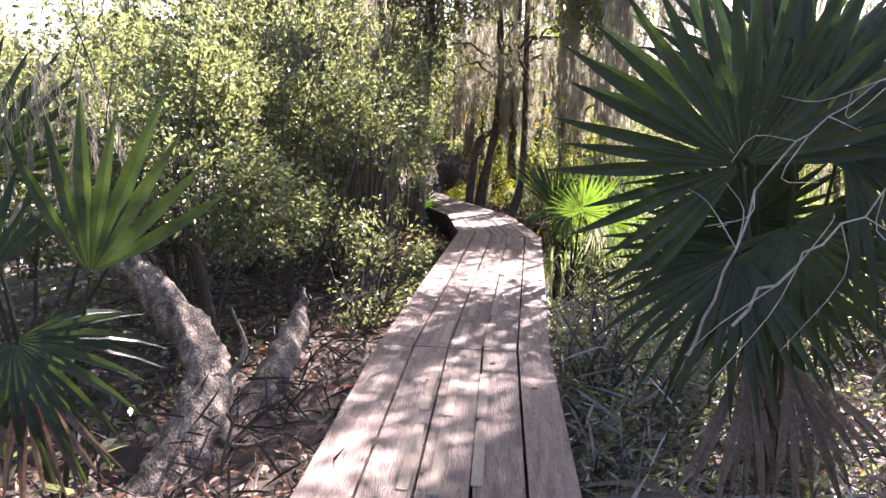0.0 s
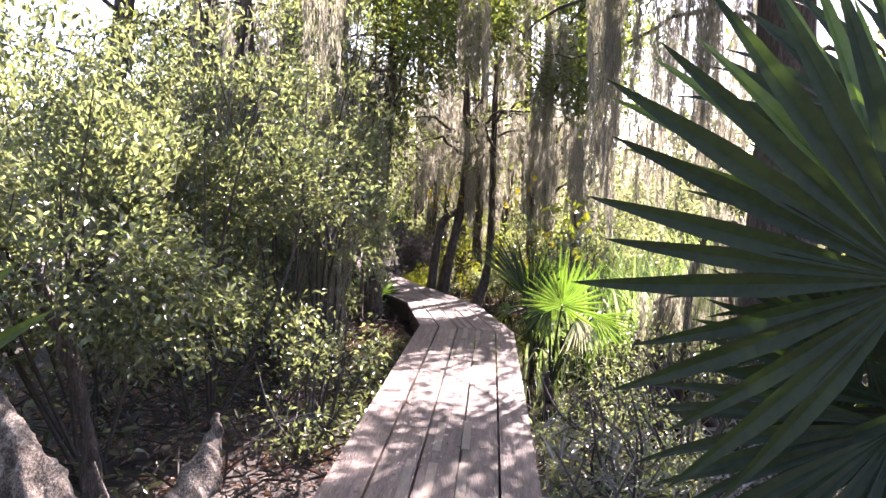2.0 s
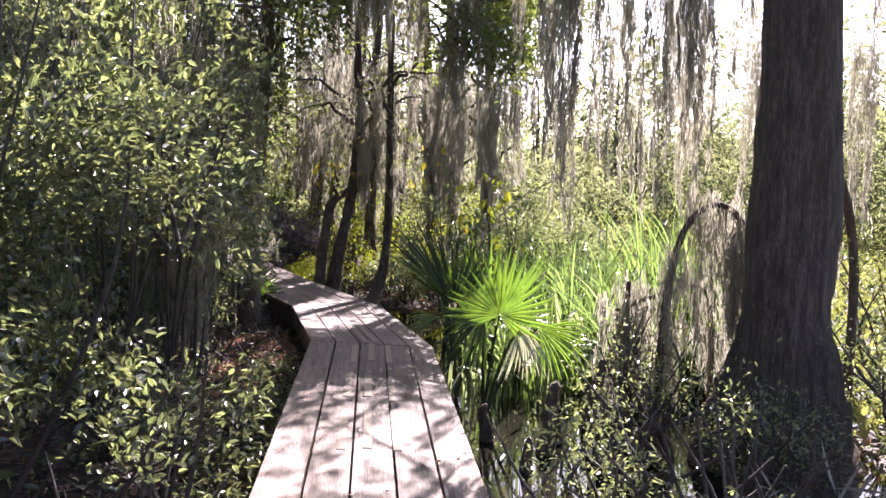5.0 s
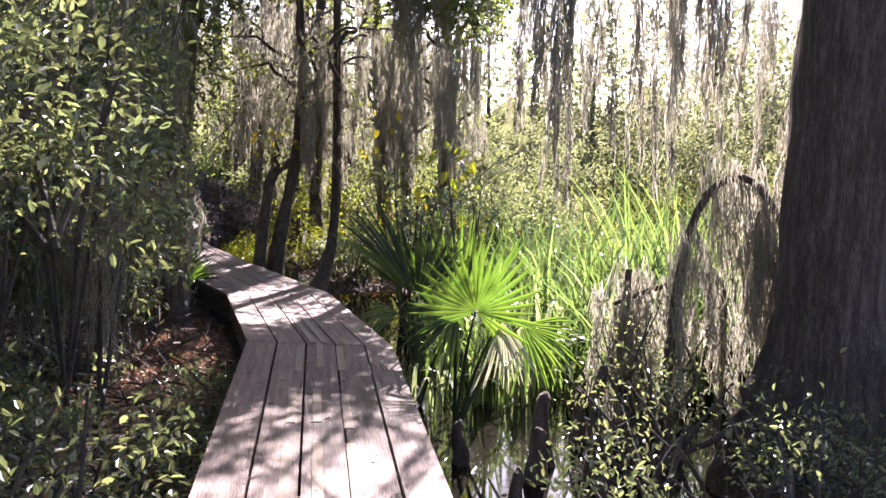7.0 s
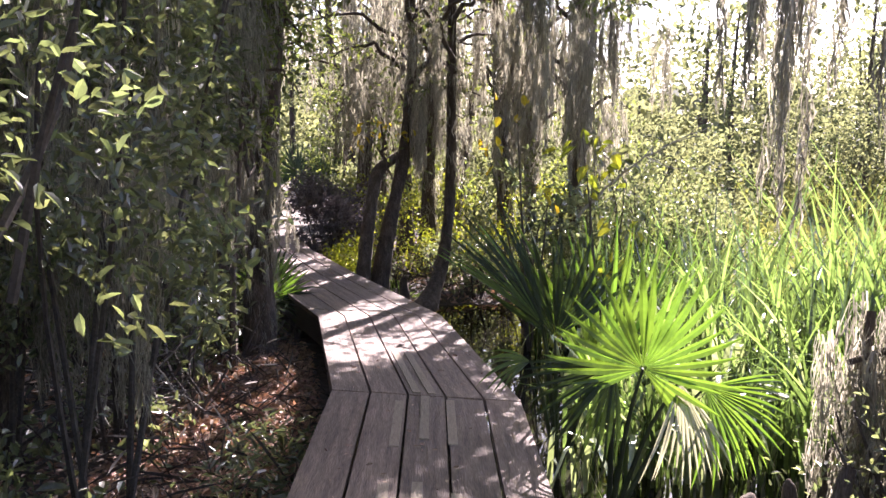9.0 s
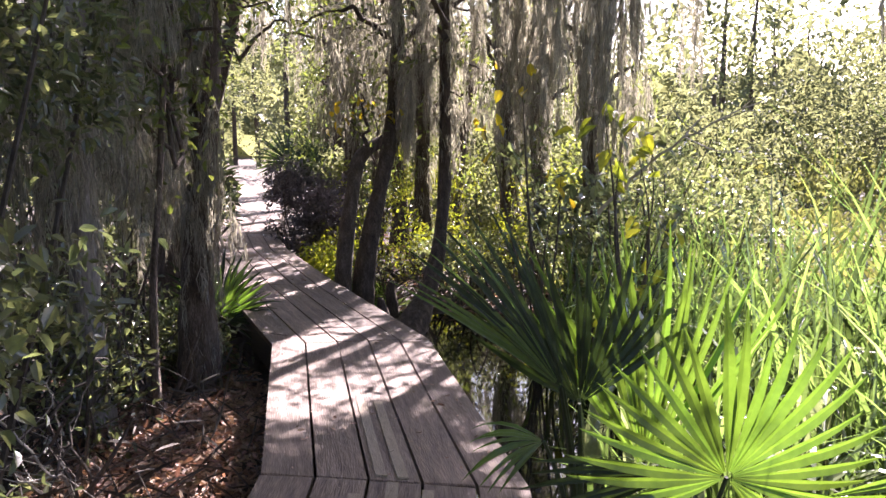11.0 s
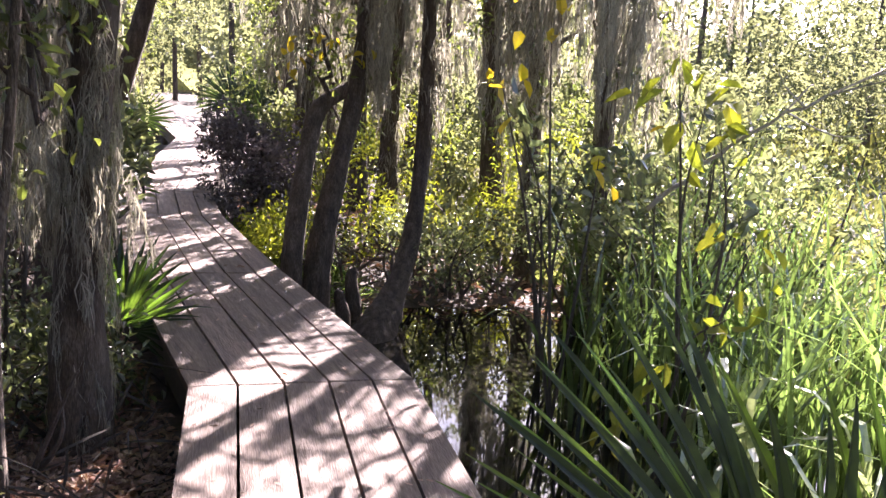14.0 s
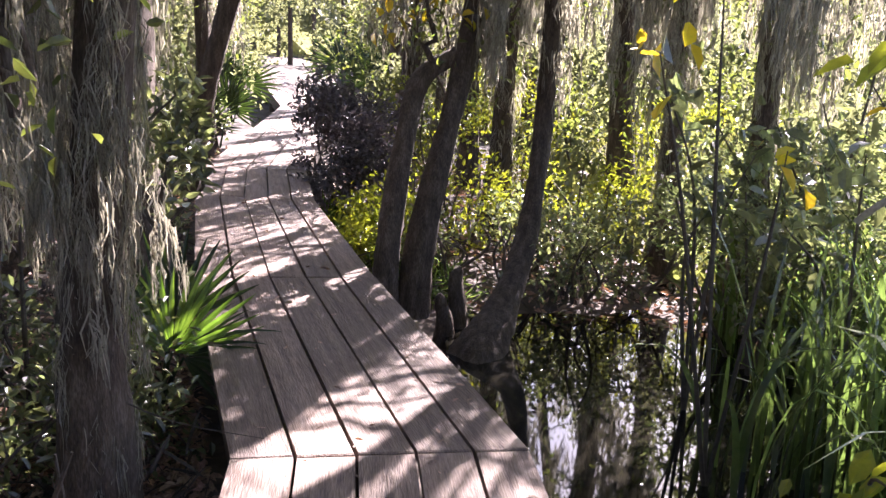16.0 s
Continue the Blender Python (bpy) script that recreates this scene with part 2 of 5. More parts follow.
def cloud(r, centre, size, clumps, per, clump, length, width, shell=0.35, half=0.62, droop=0.0, floor=-0.45, voids=-0.9):
    """Leaf clumps in the outer part of a lump-edged ellipsoid."""
    c = r.normal(0, 1, (clumps, 3))
    c = unit(c) * (shell + (1 - shell) * r.random((clumps, 1)) ** 0.5)
    bump = 1 + 0.22 * np.sin(c[:, :1] * 5 + centre[1]) + 0.2 * np.sin(c[:, 1:2] * 6 + centre[0])
    c = c * bump * np.asarray(size) + np.asarray(centre)
    hole = np.sin(c[:, 0] * 4.3 + c[:, 2] * 2.1) + np.sin(c[:, 1] * 3.9 - c[:, 0] * 1.7 + 1.0) + np.sin(c[:, 2] * 5.1 + c[:, 1] * 1.3)
    c = c[hole > voids]
    clumps = len(c)
    out = unit(c - np.asarray(centre))
    pos = np.repeat(c, per, 0) + r.normal(0, clump, (clumps * per, 3))
    way = np.repeat(out, per, 0) * 0.7 + r.normal(0, 0.7, (clumps * per, 3)) + np.array([0, 0, 0.15 - droop])
    ok = clear(pos, half) & (pos[:, 2] > floor)
    pos, way = pos[ok], way[ok]
    s = r.uniform(0.65, 1.3, len(pos))
    return leaves(pos, way, length * s, width * s, r)


# ---- ground and water ----
def ground_z(x, y):
    d = x - mid(y)
    left = -0.42 + 0.015 * np.clip(-d, 0, 10)
    wet = 1 / (1 + np.exp(-(y - 9.3) * 2.0))
    pool = np.exp(-((d - 1.6) / 2.2) ** 2) * (1 / (1 + np.exp((y - 18.2) * 2.5)))
    right = -0.45 - wet * (0.06 + 0.34 * pool)
    w = 1 / (1 + np.exp(-(d - 0.35) * 6))
    h = left * (1 - w) + right * w
    h = h + 0.05 * np.sin(x * 1.7 + y * 0.6) * np.cos(y * 1.3 - x * 0.4) + 0.03 * np.sin(x * 4.1 + 1) * np.sin(y * 3.7)
    far = np.clip((np.hypot(x, y - 10) - 40) / 60, 0, 1)
    return h * (1 - far) - 0.45 * far


def ground():
    u = np.linspace(-1, 1, 201)
    gx = np.sinh(u * 5.2) / np.sinh(5.2) * 900
    gy = gx + 10
    X, Y = np.meshgrid(gx, gy)
    Z = ground_z(X, Y) + rng.normal(0, 0.012, X.shape) * (np.abs(X) < 40)
    v = np.stack([X, Y, Z], -1).reshape(-1, 3)
    n = len(u)
    i, j = np.meshgrid(np.arange(n - 1), np.arange(n - 1), indexing="ij")
    f = np.stack([i * n + j, i * n + j + 1, (i + 1) * n + j + 1, (i + 1) * n + j], -1).reshape(-1, 4)
    ob = new("ground", mesh_np("ground", v, f, M_SOIL, True))
    tagged(ob, "dark wet peat swamp floor with leaf litter", "ground", kind="structure")


ground()
WATER_Z = -0.56
wv = np.array([(0.9, 8.5, WATER_Z), (30, 8.5, WATER_Z), (30, 32, WATER_Z), (0.9, 32, WATER_Z)])
water = new("water", mesh_np("water", wv, np.array([[0, 1, 2, 3]]), M_WATER))
tagged(water, "still dark swamp water reflecting sky beside the boardwalk", "water", kind="structure")

# ---- boardwalk ----
TILT_DECK = math.tan(radians(2.7))
JOINTS = [
    ((-0.79, -4.0), (0.39, -4.0)),
    ((-0.30, 6.2), (0.88, 6.2)),
    ((0.243, 12.86), (1.42, 12.70)),
    ((0.046, 15.22), (1.17, 15.47)),
    ((-0.666, 17.46), (0.42, 17.76)),
    ((-1.32, 20.0), (-0.27, 20.1)),
    ((-1.60, 21.5), (-0.58, 21.75)),
    ((-1.90, 26.8), (-0.90, 26.8)),
    ((-2.02, 28.8), (-1.02, 28.6)),
    ((-3.35, 34.2), (-2.42, 34.8)),
    ((-4.6, 39.0), (-3.7, 39.6)),
]


def deck_z(x):
    return -(x - 0.5) * TILT_DECK


def prism(corners, top, thick, bevel=0.005):
    """A board with bevelled top edges over four corners in the plan, local coordinates."""
    c = np.asarray(corners, dtype=float)
    m = c.mean(0)
    inner = c + unit(m - c) * bevel * 1.4
    v = [(x, y, t - thick) for (x, y), t in zip(c, top)] + [(x, y, t - bevel) for (x, y), t in zip(c, top)] + [(x, y, t) for (x, y), t in zip(inner, top)]
    f = [(3, 2, 1, 0), (8, 9, 10, 11)]
    for lo in (0, 4):
        for k in range(4):
            f.append((lo + k, lo + (k + 1) % 4, lo + 4 + (k + 1) % 4, lo + 4 + k))
    return np.array(v), np.array(f)


def board(name, a0, a1, b1, b0, thick, drop, mat, parent, r, base, wob=0.0):
    """A plank with corners a0-a1 (near end) and b0-b1 (far end), set in its own frame with y along it."""
    a0, a1, b0, b1 = (np.array(p) for p in (a0, a1, b0, b1))
    o = (a0 + a1) / 2
    way = (b0 + b1) / 2 - o
    th = math.atan2(-way[0], way[1])
    c, s = math.cos(-th), math.sin(-th)
    loc = [((p - o)[0] * c - (p - o)[1] * s, (p - o)[0] * s + (p - o)[1] * c) for p in (a0, a1, b1, b0)]
    tops = [deck_z(p[0]) - drop + r.normal(0, wob) for p in (a0, a1, b1, b0)]
    ob = part(name, mesh_np(name, *prism(loc, tops, thick), mat), parent)
    ob.matrix_local = Matrix.Translation((o[0] - base[0], o[1] - base[1], 0)) @ Matrix.Rotation(th, 4, "Z")
    return ob


def boardwalk():
    r = np.random.default_rng(3)
    walkway = thing("boardwalk", (0, 0, 0), "weathered brown plank boardwalk turning through the swamp on timber posts", "boardwalk")
    for k in range(len(JOINTS) - 1):
        (l0, r0), (l1, r1) = JOINTS[k], JOINTS[k + 1]
        l0, r0, l1, r1 = (np.array(p) for p in (l0, r0, l1, r1))
        for b in range(5):
            g0, g1 = 0.004 + 0.004 * r.random(), 0.004 + 0.004 * r.random()
            e = 0.004 / np.linalg.norm(l1 - l0) * (1 if k else 0)
            at = lambda u, v: tuple((l0 + (r0 - l0) * u) * (1 - v) + (l1 + (r1 - l1) * u) * v)
            u0, u1 = b / 5 + g0, (b + 1) / 5 - g1
            if b == 0:
                u0 -= 0.01
            board("plank", at(u0, e), at(u1, e), at(u1, 1 - e), at(u0, 1 - e), 0.04, 0.0, M_DECK, walkway, r, (0, 0), 0.002)
        along = unit(l1 - l0)
        for side, (p, q) in enumerate(((l0, l1), (r0, r1))):
            inw = (r0 - l0) / np.linalg.norm(r0 - l0) * (1 if side == 0 else -1)
            p1, q1 = p + inw * 0.025, q + inw * 0.025
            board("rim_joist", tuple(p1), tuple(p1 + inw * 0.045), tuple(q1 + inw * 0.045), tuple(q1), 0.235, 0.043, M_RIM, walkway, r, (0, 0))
            n = max(1, int(np.linalg.norm(q - p) / 2.0))
            for i in range(n):
                c = p + (q - p) * (i + 0.5) / n + inw * 0.13
                s = 0.055
                top = deck_z(c[0]) - 0.05
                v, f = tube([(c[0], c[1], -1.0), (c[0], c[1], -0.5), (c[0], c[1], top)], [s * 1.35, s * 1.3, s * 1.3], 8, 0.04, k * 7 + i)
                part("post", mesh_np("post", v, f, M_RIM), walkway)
    return walkway


boardwalk()


def strips():
    """Pale grip strips nailed along the planks."""
    r = np.random.default_rng(11)
    k = 0
    for sec, (v0, v1), us in [(0, (0.765, 0.845), (0.36, 0.47, 0.62)), (0, (0.865, 0.945), (0.36, 0.47, 0.62)), (1, (0.01, 0.12), (0.36, 0.47, 0.62)), (1, (0.16, 0.27), (0.47, 0.62)),
                              (1, (0.48, 0.62), (0.34, 0.47, 0.62)), (1, (0.66, 0.77), (0.34, 0.47, 0.62)), (1, (0.86, 0.985), (0.36, 0.49, 0.62)), (2, (0.02, 0.45), (0.45, 0.53))]:
        (l0, r0), (l1, r1) = JOINTS[sec], JOINTS[sec + 1]
        l0, r0, l1, r1 = (np.array(p) for p in (l0, r0, l1, r1))
        at = lambda u, v: tuple((l0 + (r0 - l0) * u) * (1 - v) + (l1 + (r1 - l1) * u) * v)
        for u in us:
            w = 0.022
            j = r.normal(0, 0.006)
            holder = thing("grip_strip", (0, 0, 0), "pale gritty wooden grip strip on the boardwalk planks", "grip strip", "grip strips on the boardwalk")
            board("strip", at(u - w, v0 + j), at(u + w, v0 + j), at(u + w, v1 + j), at(u - w, v1 + j), 0.006, -0.0075, M_STRIP, holder, r, (0, 0))


strips()


# ---- palms ----
def fan_leaf(r, radius, spread=150, blades=34, droop=0.25, cup=0.1, fuse=0.48, ragged=0.12, fold=0.3):
    """A fan of folded blades in its own frame: y out along the stalk, x across, z its upper face."""
    ang = np.radians(np.linspace(-spread, spread, blades))
    da = ang[1] - ang[0]
    st = np.array([0.04, 0.2, 0.42, 0.62, 0.8, 0.93, 1.0])
    out = []
    for a in ang:
        L = radius * (0.80 + 0.2 * math.cos(a * 0.6)) * (1 + r.normal(0, ragged * 0.5))
        a2 = a + r.normal(0, 0.02)
        d, s = np.array([math.sin(a2), math.cos(a2), 0]), np.array([math.cos(a2), -math.sin(a2), 0])
        hang = droop * (1 + r.normal(0, 0.4))
        full = 2 * st * L * math.tan(da / 2) * 1.02
        cap = 2 * fuse * L * math.tan(da / 2) * 1.02
        w = np.where(st <= fuse + 0.03, full, cap * np.clip((1 - st) / (1 - fuse), 0, 1) ** 0.75 + 0.001)
        z = cup * L * st * (1 - st) * 2 - hang * L * st ** 3
        mid_l = st[:, None] * L * d + np.array([0, 0, 1.0]) * (z - w * fold)[:, None]
        le = st[:, None] * L * d - s * w[:, None] / 2 + np.array([0, 0, 1.0]) * z[:, None]
        ri = st[:, None] * L * d + s * w[:, None] / 2 + np.array([0, 0, 1.0]) * z[:, None]
        v = np.stack([le, mid_l, ri], 1).reshape(-1, 3)
        k = np.arange(len(st) - 1)[:, None] * 3
        f = np.concatenate([k + np.array([[0, 1, 4, 3]]), k + np.array([[1, 2, 5, 4]])])
        out.append((v, f))
    return join(out)


def frame_to(hub, out, normal):
    y = Vector(out).normalized()
    z = Vector(normal)
    z = (z - y * z.dot(y)).normalized()
    x = y.cross(z)
    m = Matrix((x, y, z)).transposed().to_4x4()
    return Matrix.Translation(hub) @ m


def palm(name, base, fans, label, seed, group=""):
    """fans: (hub, way out, upper face, radius, spread, blades, droop, material)."""
    r = np.random.default_rng(seed)
    base = Vector(base)
    plant = thing(name, base, label, "palm", group)
    for hub, out, normal, radius, spread, blades, droop, mat in fans:
        hub = Vector(hub)
        leaf = part("fan_leaf", mesh_np("fan_leaf", *fan_leaf(r, radius, spread, blades, droop), mat), plant)
        fr = frame_to(hub - base, out, normal)
        leaf.matrix_local = fr
        mid_pt = base.lerp(hub, 0.55) + Vector((0, 0, 0.08 * (hub - base).length))
        v, f = tube(curve_pts([base - Vector((0, 0, 0.05)) , mid_pt, hub], 8), np.linspace(0.018, 0.007, 8), 6)
        inv = np.array(fr.inverted())
        v = (v - np.array(base)) @ inv[:3, :3].T + inv[:3, 3]
        part("stalk", mesh_np("stalk", v, f, M_PALM if mat is not M_DEADPALM else M_DEADPALM), leaf)
    return plant


palm("sabal_palm", (1.75, 4.5, -0.45), [
    ((1.36, 3.90, 1.38), (-0.6, 0.1, 1.0), (-0.45, -1.0, 0.25), 0.80, 115, 24, 0.08, M_PALM),
    ((1.93, 4.80, 1.30), (-1.0, 0.0, 0.05), (-0.15, -1.0, 0.35), 0.84, 72, 20, 0.10, M_PALM),
    ((1.68, 4.20, 1.45), (0.65, 0.1, 1.0), (-0.25, -1.0, 0.35), 0.95, 85, 19, 0.12, M_PALM),
    ((1.52, 4.25, 1.40), (0.15, 0.2, 1.0), (-0.1, -1.0, 0.3), 0.92, 72, 18, 0.08, M_PALMLIT),
    ((1.42, 4.05, 1.00), (-0.6, -0.2, -0.8), (-0.4, -0.8, 0.4), 0.72, 70, 18, 0.2, M_PALM),
    ((1.62, 4.05, 1.12), (0.35, -0.2, -0.7), (-0.1, -0.9, 0.3), 0.62, 90, 20, 0.22, M_PALM),
    ((1.62, 4.60, 1.08), (0.1, 0.1, 1.0), (-0.1, -1.0, 0.15), 0.55, 165, 34, 0.1, M_PALM),
    ((1.70, 4.45, 0.95), (0.0, -0.2, -1.0), (-0.1, -1.0, 0.1), 0.75, 110, 24, 0.1, M_PALM),
    ((1.85, 4.15, 1.45), (1.0, 0.0, 0.4), (-0.2, -1.0, 0.5), 0.90, 110, 30, 0.2, M_PALM),
    ((1.85, 4.60, 1.60), (0.5, 0.5, 1.0), (-0.2, -1.0, 0.2), 0.95, 80, 20, 0.15, M_PALM),
    ((1.45, 4.00, 0.60), (0.0, -0.22, -1.0), (0.1, -1.0, -0.1), 0.72, 26, 9, 0.05, M_DEADPALM),
    ((1.62, 4.00, 0.55), (0.45, -0.30, -1.0), (0.2, -1.0, 0.1), 0.60, 30, 8, 0.10, M_DEADPALM),
    ((1.25, 3.95, -0.05), (-0.9, -0.5, -0.15), (0, -0.2, 1), 0.60, 55, 16, 0.3, M_DEADPALM),
], "big dark green fan palm with dead fronds at its foot", 21)
palm("saw_palmetto", (-1.72, 4.45, -0.42), [
    ((-1.50, 4.40, 0.80), (0.28, 0.05, 1.0), (0.25, -1.0, 0.2), 0.82, 42, 8, 0.03, M_PALM),
    ((-1.80, 4.25, 0.52), (0.35, -0.3, -0.55), (0.2, -0.8, 0.6), 0.62, 95, 18, 0.35, M_PALM),
    ((-2.15, 4.60, 1.25), (-0.2, 0.1, 1.0), (0.3, -1.0, 0.3), 0.75, 100, 22, 0.1, M_PALM),
    ((-1.95, 4.30, 0.80), (-0.7, -0.1, 0.5), (0.1, -0.8, 0.6), 0.65, 100, 20, 0.2, M_PALM),
    ((-1.72, 4.20, 0.40), (0.15, -0.2, -1.0), (0.2, -1.0, 0.2), 0.62, 34, 9, 0.10, M_DEADPALM),
], "green saw palmetto with stiff fan leaves over a fallen log", 22)
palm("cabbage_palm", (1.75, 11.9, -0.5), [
    ((1.82, 11.62, 0.44), (0.25, -0.1, 1.0), (0.0, -1.0, 0.35), 0.53, 128, 27, 0.1, M_PALMLIT),
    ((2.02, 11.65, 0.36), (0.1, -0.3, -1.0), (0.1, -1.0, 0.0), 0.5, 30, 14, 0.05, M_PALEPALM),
    ((2.2, 11.75, 0.30), (0.7, -0.3, -0.6), (0.0, -0.9, 0.5), 0.5, 55, 18, 0.2, M_PALMLIT),
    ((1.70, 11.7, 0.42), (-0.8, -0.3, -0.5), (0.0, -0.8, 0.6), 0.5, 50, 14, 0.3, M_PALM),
], "green fan palm with fronds coloured as sunlit and one bleached hanging frond", 23)
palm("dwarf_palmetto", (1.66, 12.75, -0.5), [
    ((1.46, 12.35, 0.52), (-0.50, 0.0, 0.50), (0.4, -1.0, 0.5), 0.74, 13, 9, 0.02, M_PALMLIT),
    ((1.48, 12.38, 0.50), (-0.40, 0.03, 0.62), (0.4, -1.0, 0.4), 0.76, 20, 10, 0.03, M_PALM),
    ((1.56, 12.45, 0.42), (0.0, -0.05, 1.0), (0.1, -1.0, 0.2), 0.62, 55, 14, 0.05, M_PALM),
    ((1.86, 12.55, 0.10), (0.06, -0.1, 1.0), (0.1, -1.0, 0.2), 0.98, 38, 17, 0.05, M_PALMLIT),
    ((1.40, 12.36, 0.30), (-0.8, -0.1, 0.0), (0.1, -0.5, 1.0), 0.30, 40, 9, 0.35, M_PALMLIT),
], "palmetto with half-folded green fronds, some coloured as sunlit, beside the boardwalk", 24)
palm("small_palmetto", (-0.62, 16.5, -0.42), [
    ((-0.50, 16.38, -0.02), (0.1, 0.1, 1.0), (0.1, -1.0, 0.3), 0.46, 85, 20, 0.1, M_PALMLIT),
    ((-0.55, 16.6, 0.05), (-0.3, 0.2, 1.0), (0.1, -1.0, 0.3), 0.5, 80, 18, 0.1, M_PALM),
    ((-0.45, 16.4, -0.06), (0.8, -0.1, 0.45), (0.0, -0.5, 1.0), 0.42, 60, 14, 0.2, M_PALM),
], "small palmetto, one frond coloured as sunlit, growing against the boardwalk edge", 25)


for i, (x, y, k) in enumerate([(-3.3, 30.5, 1.3), (-0.2, 30.5, 1.4), (-5.2, 35.5, 1.6), (-1.2, 35.5, 1.8), (-2.6, 26.3, 0.9)]):
    palm("path_palmetto", (x, y, -0.42), [
        ((x - 0.2 * k, y - 0.1, 0.35 * k), (-0.4, 0.1, 1.0), (0.1, -1.0, 0.3), 0.6 * k, 100, 22, 0.15, M_PALM),
        ((x + 0.2 * k, y, 0.30 * k), (0.5, 0.1, 1.0), (0.1, -1.0, 0.3), 0.6 * k, 100, 22, 0.15, M_PALM),
        ((x, y - 0.3, 0.1 * k), (0.2, -0.3, 0.7), (0.0, -0.7, 0.7), 0.5 * k, 100, 20, 0.25, M_PALM),
    ], "green palmetto beside the far boardwalk", 700 + i, "palmettos along the far boardwalk")

# ---- spanish moss ----
def moss_bundle(r, length, thick, per_metre, wide=1.0):
    """A hanging rope of short curling threads, from the origin down, thinning to its tip."""
    n = int(per_metre * length)
    u = np.sort(r.random(n) ** 0.85)
    kn = 9
    wx, wy = np.cumsum(r.normal(0, 0.018, kn)), np.cumsum(r.normal(0, 0.018, kn))
    ks = np.linspace(0, 1, kn)
    lump = 0.65 + 0.5 * np.abs(np.sin(u * 9 * length + r.uniform(0, 6))) 
    rad = thick * (1.05 - u ** 1.3) * lump
    a = r.uniform(0, 6.28, n)
    q = rad * np.sqrt(r.random(n))
    start = np.stack([np.interp(u, ks, wx) + np.cos(a) * q, np.interp(u, ks, wy) + np.sin(a) * q, -u * length], 1)
    L = r.uniform(0.08, 0.24, n)
    out_way = np.stack([np.cos(a), np.sin(a), np.zeros(n)], 1)
    t = np.linspace(0, 1, 3)
    pts = start[:, None, :] + out_way[:, None, :] * (np.sin(t * 2.4)[None, :, None] * (0.35 * rad[:, None, None] + 0.012)) - np.array([0, 0, 1.0]) * (t[None, :, None] * L[:, None, None])
    pts = pts + r.normal(0, 0.011, pts.shape)
    b = r.uniform(0, 3.14, n)
    side = np.stack([np.cos(b), np.sin(b), np.zeros(n)], 1)[:, None, :] * (wide * r.uniform(0.0010, 0.0030, n)[:, None, None] * np.array([1, 1, 0.25])[None, :, None])
    v = np.stack([pts - side, pts + side], 2).reshape(-1, 3)
    base = np.arange(n)[:, None] * 6
    f = np.concatenate([base + np.array([[k * 2, k * 2 + 1, k * 2 + 3, k * 2 + 2]]) for k in range(2)])
    return v, f


MOSS_KINDS, COARSE_MOSS = [], []
for i, (L, th, n) in enumerate([(0.5, 0.045, 150), (0.85, 0.04, 140), (1.2, 0.048, 190), (1.7, 0.05, 180), (2.3, 0.055, 170), (0.55, 0.09, 240)]):
    q = np.random.default_rng(50 + i)
    ropes = []
    for k in range(4):
        v, f = moss_bundle(q, L * q.uniform(0.45, 1.0) if k else L, th * q.uniform(0.6, 1.0), n)
        ropes.append((v + (np.array([q.normal(0, 0.075), q.normal(0, 0.075), q.uniform(-0.1, 0.1)]) if k else 0), f))
    MOSS_KINDS.append([mesh_np("strand", *k, M_MOSS) for k in ropes])
    COARSE_MOSS.append(join([moss_bundle(q, L * q.uniform(0.6, 1.0), th * 1.3, n * 0.45, 2.2) for k in range(2)]))


for i, (L, th, n) in enumerate([(0.45, 0.03, 230), (0.8, 0.035, 210)]):
    MOSS_KINDS.append([mesh_np("moss", *moss_bundle(np.random.default_rng(60 + i), L, th, n), M_MOSS)])
MOSS_LENGTH = (0.7, 1.05, 1.4, 1.9, 2.6, 0.8, 0.6, 1.0)


FAR_MOSS = []


def moss_curtain(seed, length, width, ropes, per_metre, wide):
    """A ragged sheet of many thin ropes hanging side by side from a limb."""
    q = np.random.default_rng(seed)
    out = []
    for k in range(ropes):
        L = length * (0.25 + 0.75 * q.random() ** 0.8)
        v, f = moss_bundle(q, L, q.uniform(0.012, 0.045), per_metre, wide)
        out.append((v + np.array([q.uniform(-0.5, 0.5) * width, q.normal(0, 0.07), q.uniform(-0.08, 0.08)]), f))
    return join(out)


CURTAINS = [mesh_np("spanish_moss", *moss_curtain(160 + i, L, w, n, 75, 1.7), M_MOSS) for i, (L, w, n) in enumerate([(0.7, 0.45, 11), (1.1, 0.55, 12), (1.6, 0.6, 12), (2.2, 0.6, 11), (0.9, 0.3, 9), (1.5, 0.3, 8), (0.75, 0.12, 4), (1.15, 0.14, 4), (2.6, 0.12, 6)])]
FAR_SHEETS = [moss_curtain(170 + i, L, w, n, 34, 2.8) for i, (L, w, n) in enumerate([(0.7, 0.45, 10), (1.1, 0.55, 10), (1.6, 0.6, 11), (2.2, 0.6, 10), (0.9, 0.3, 8), (1.5, 0.3, 7), (0.75, 0.12, 4), (1.15, 0.14, 4), (2.6, 0.12, 6)])]
FAR_HUNG = []
CURTAIN_LENGTH = (0.85, 1.3, 1.8, 2.45, 1.05, 1.7, 0.9, 1.35, 2.8)


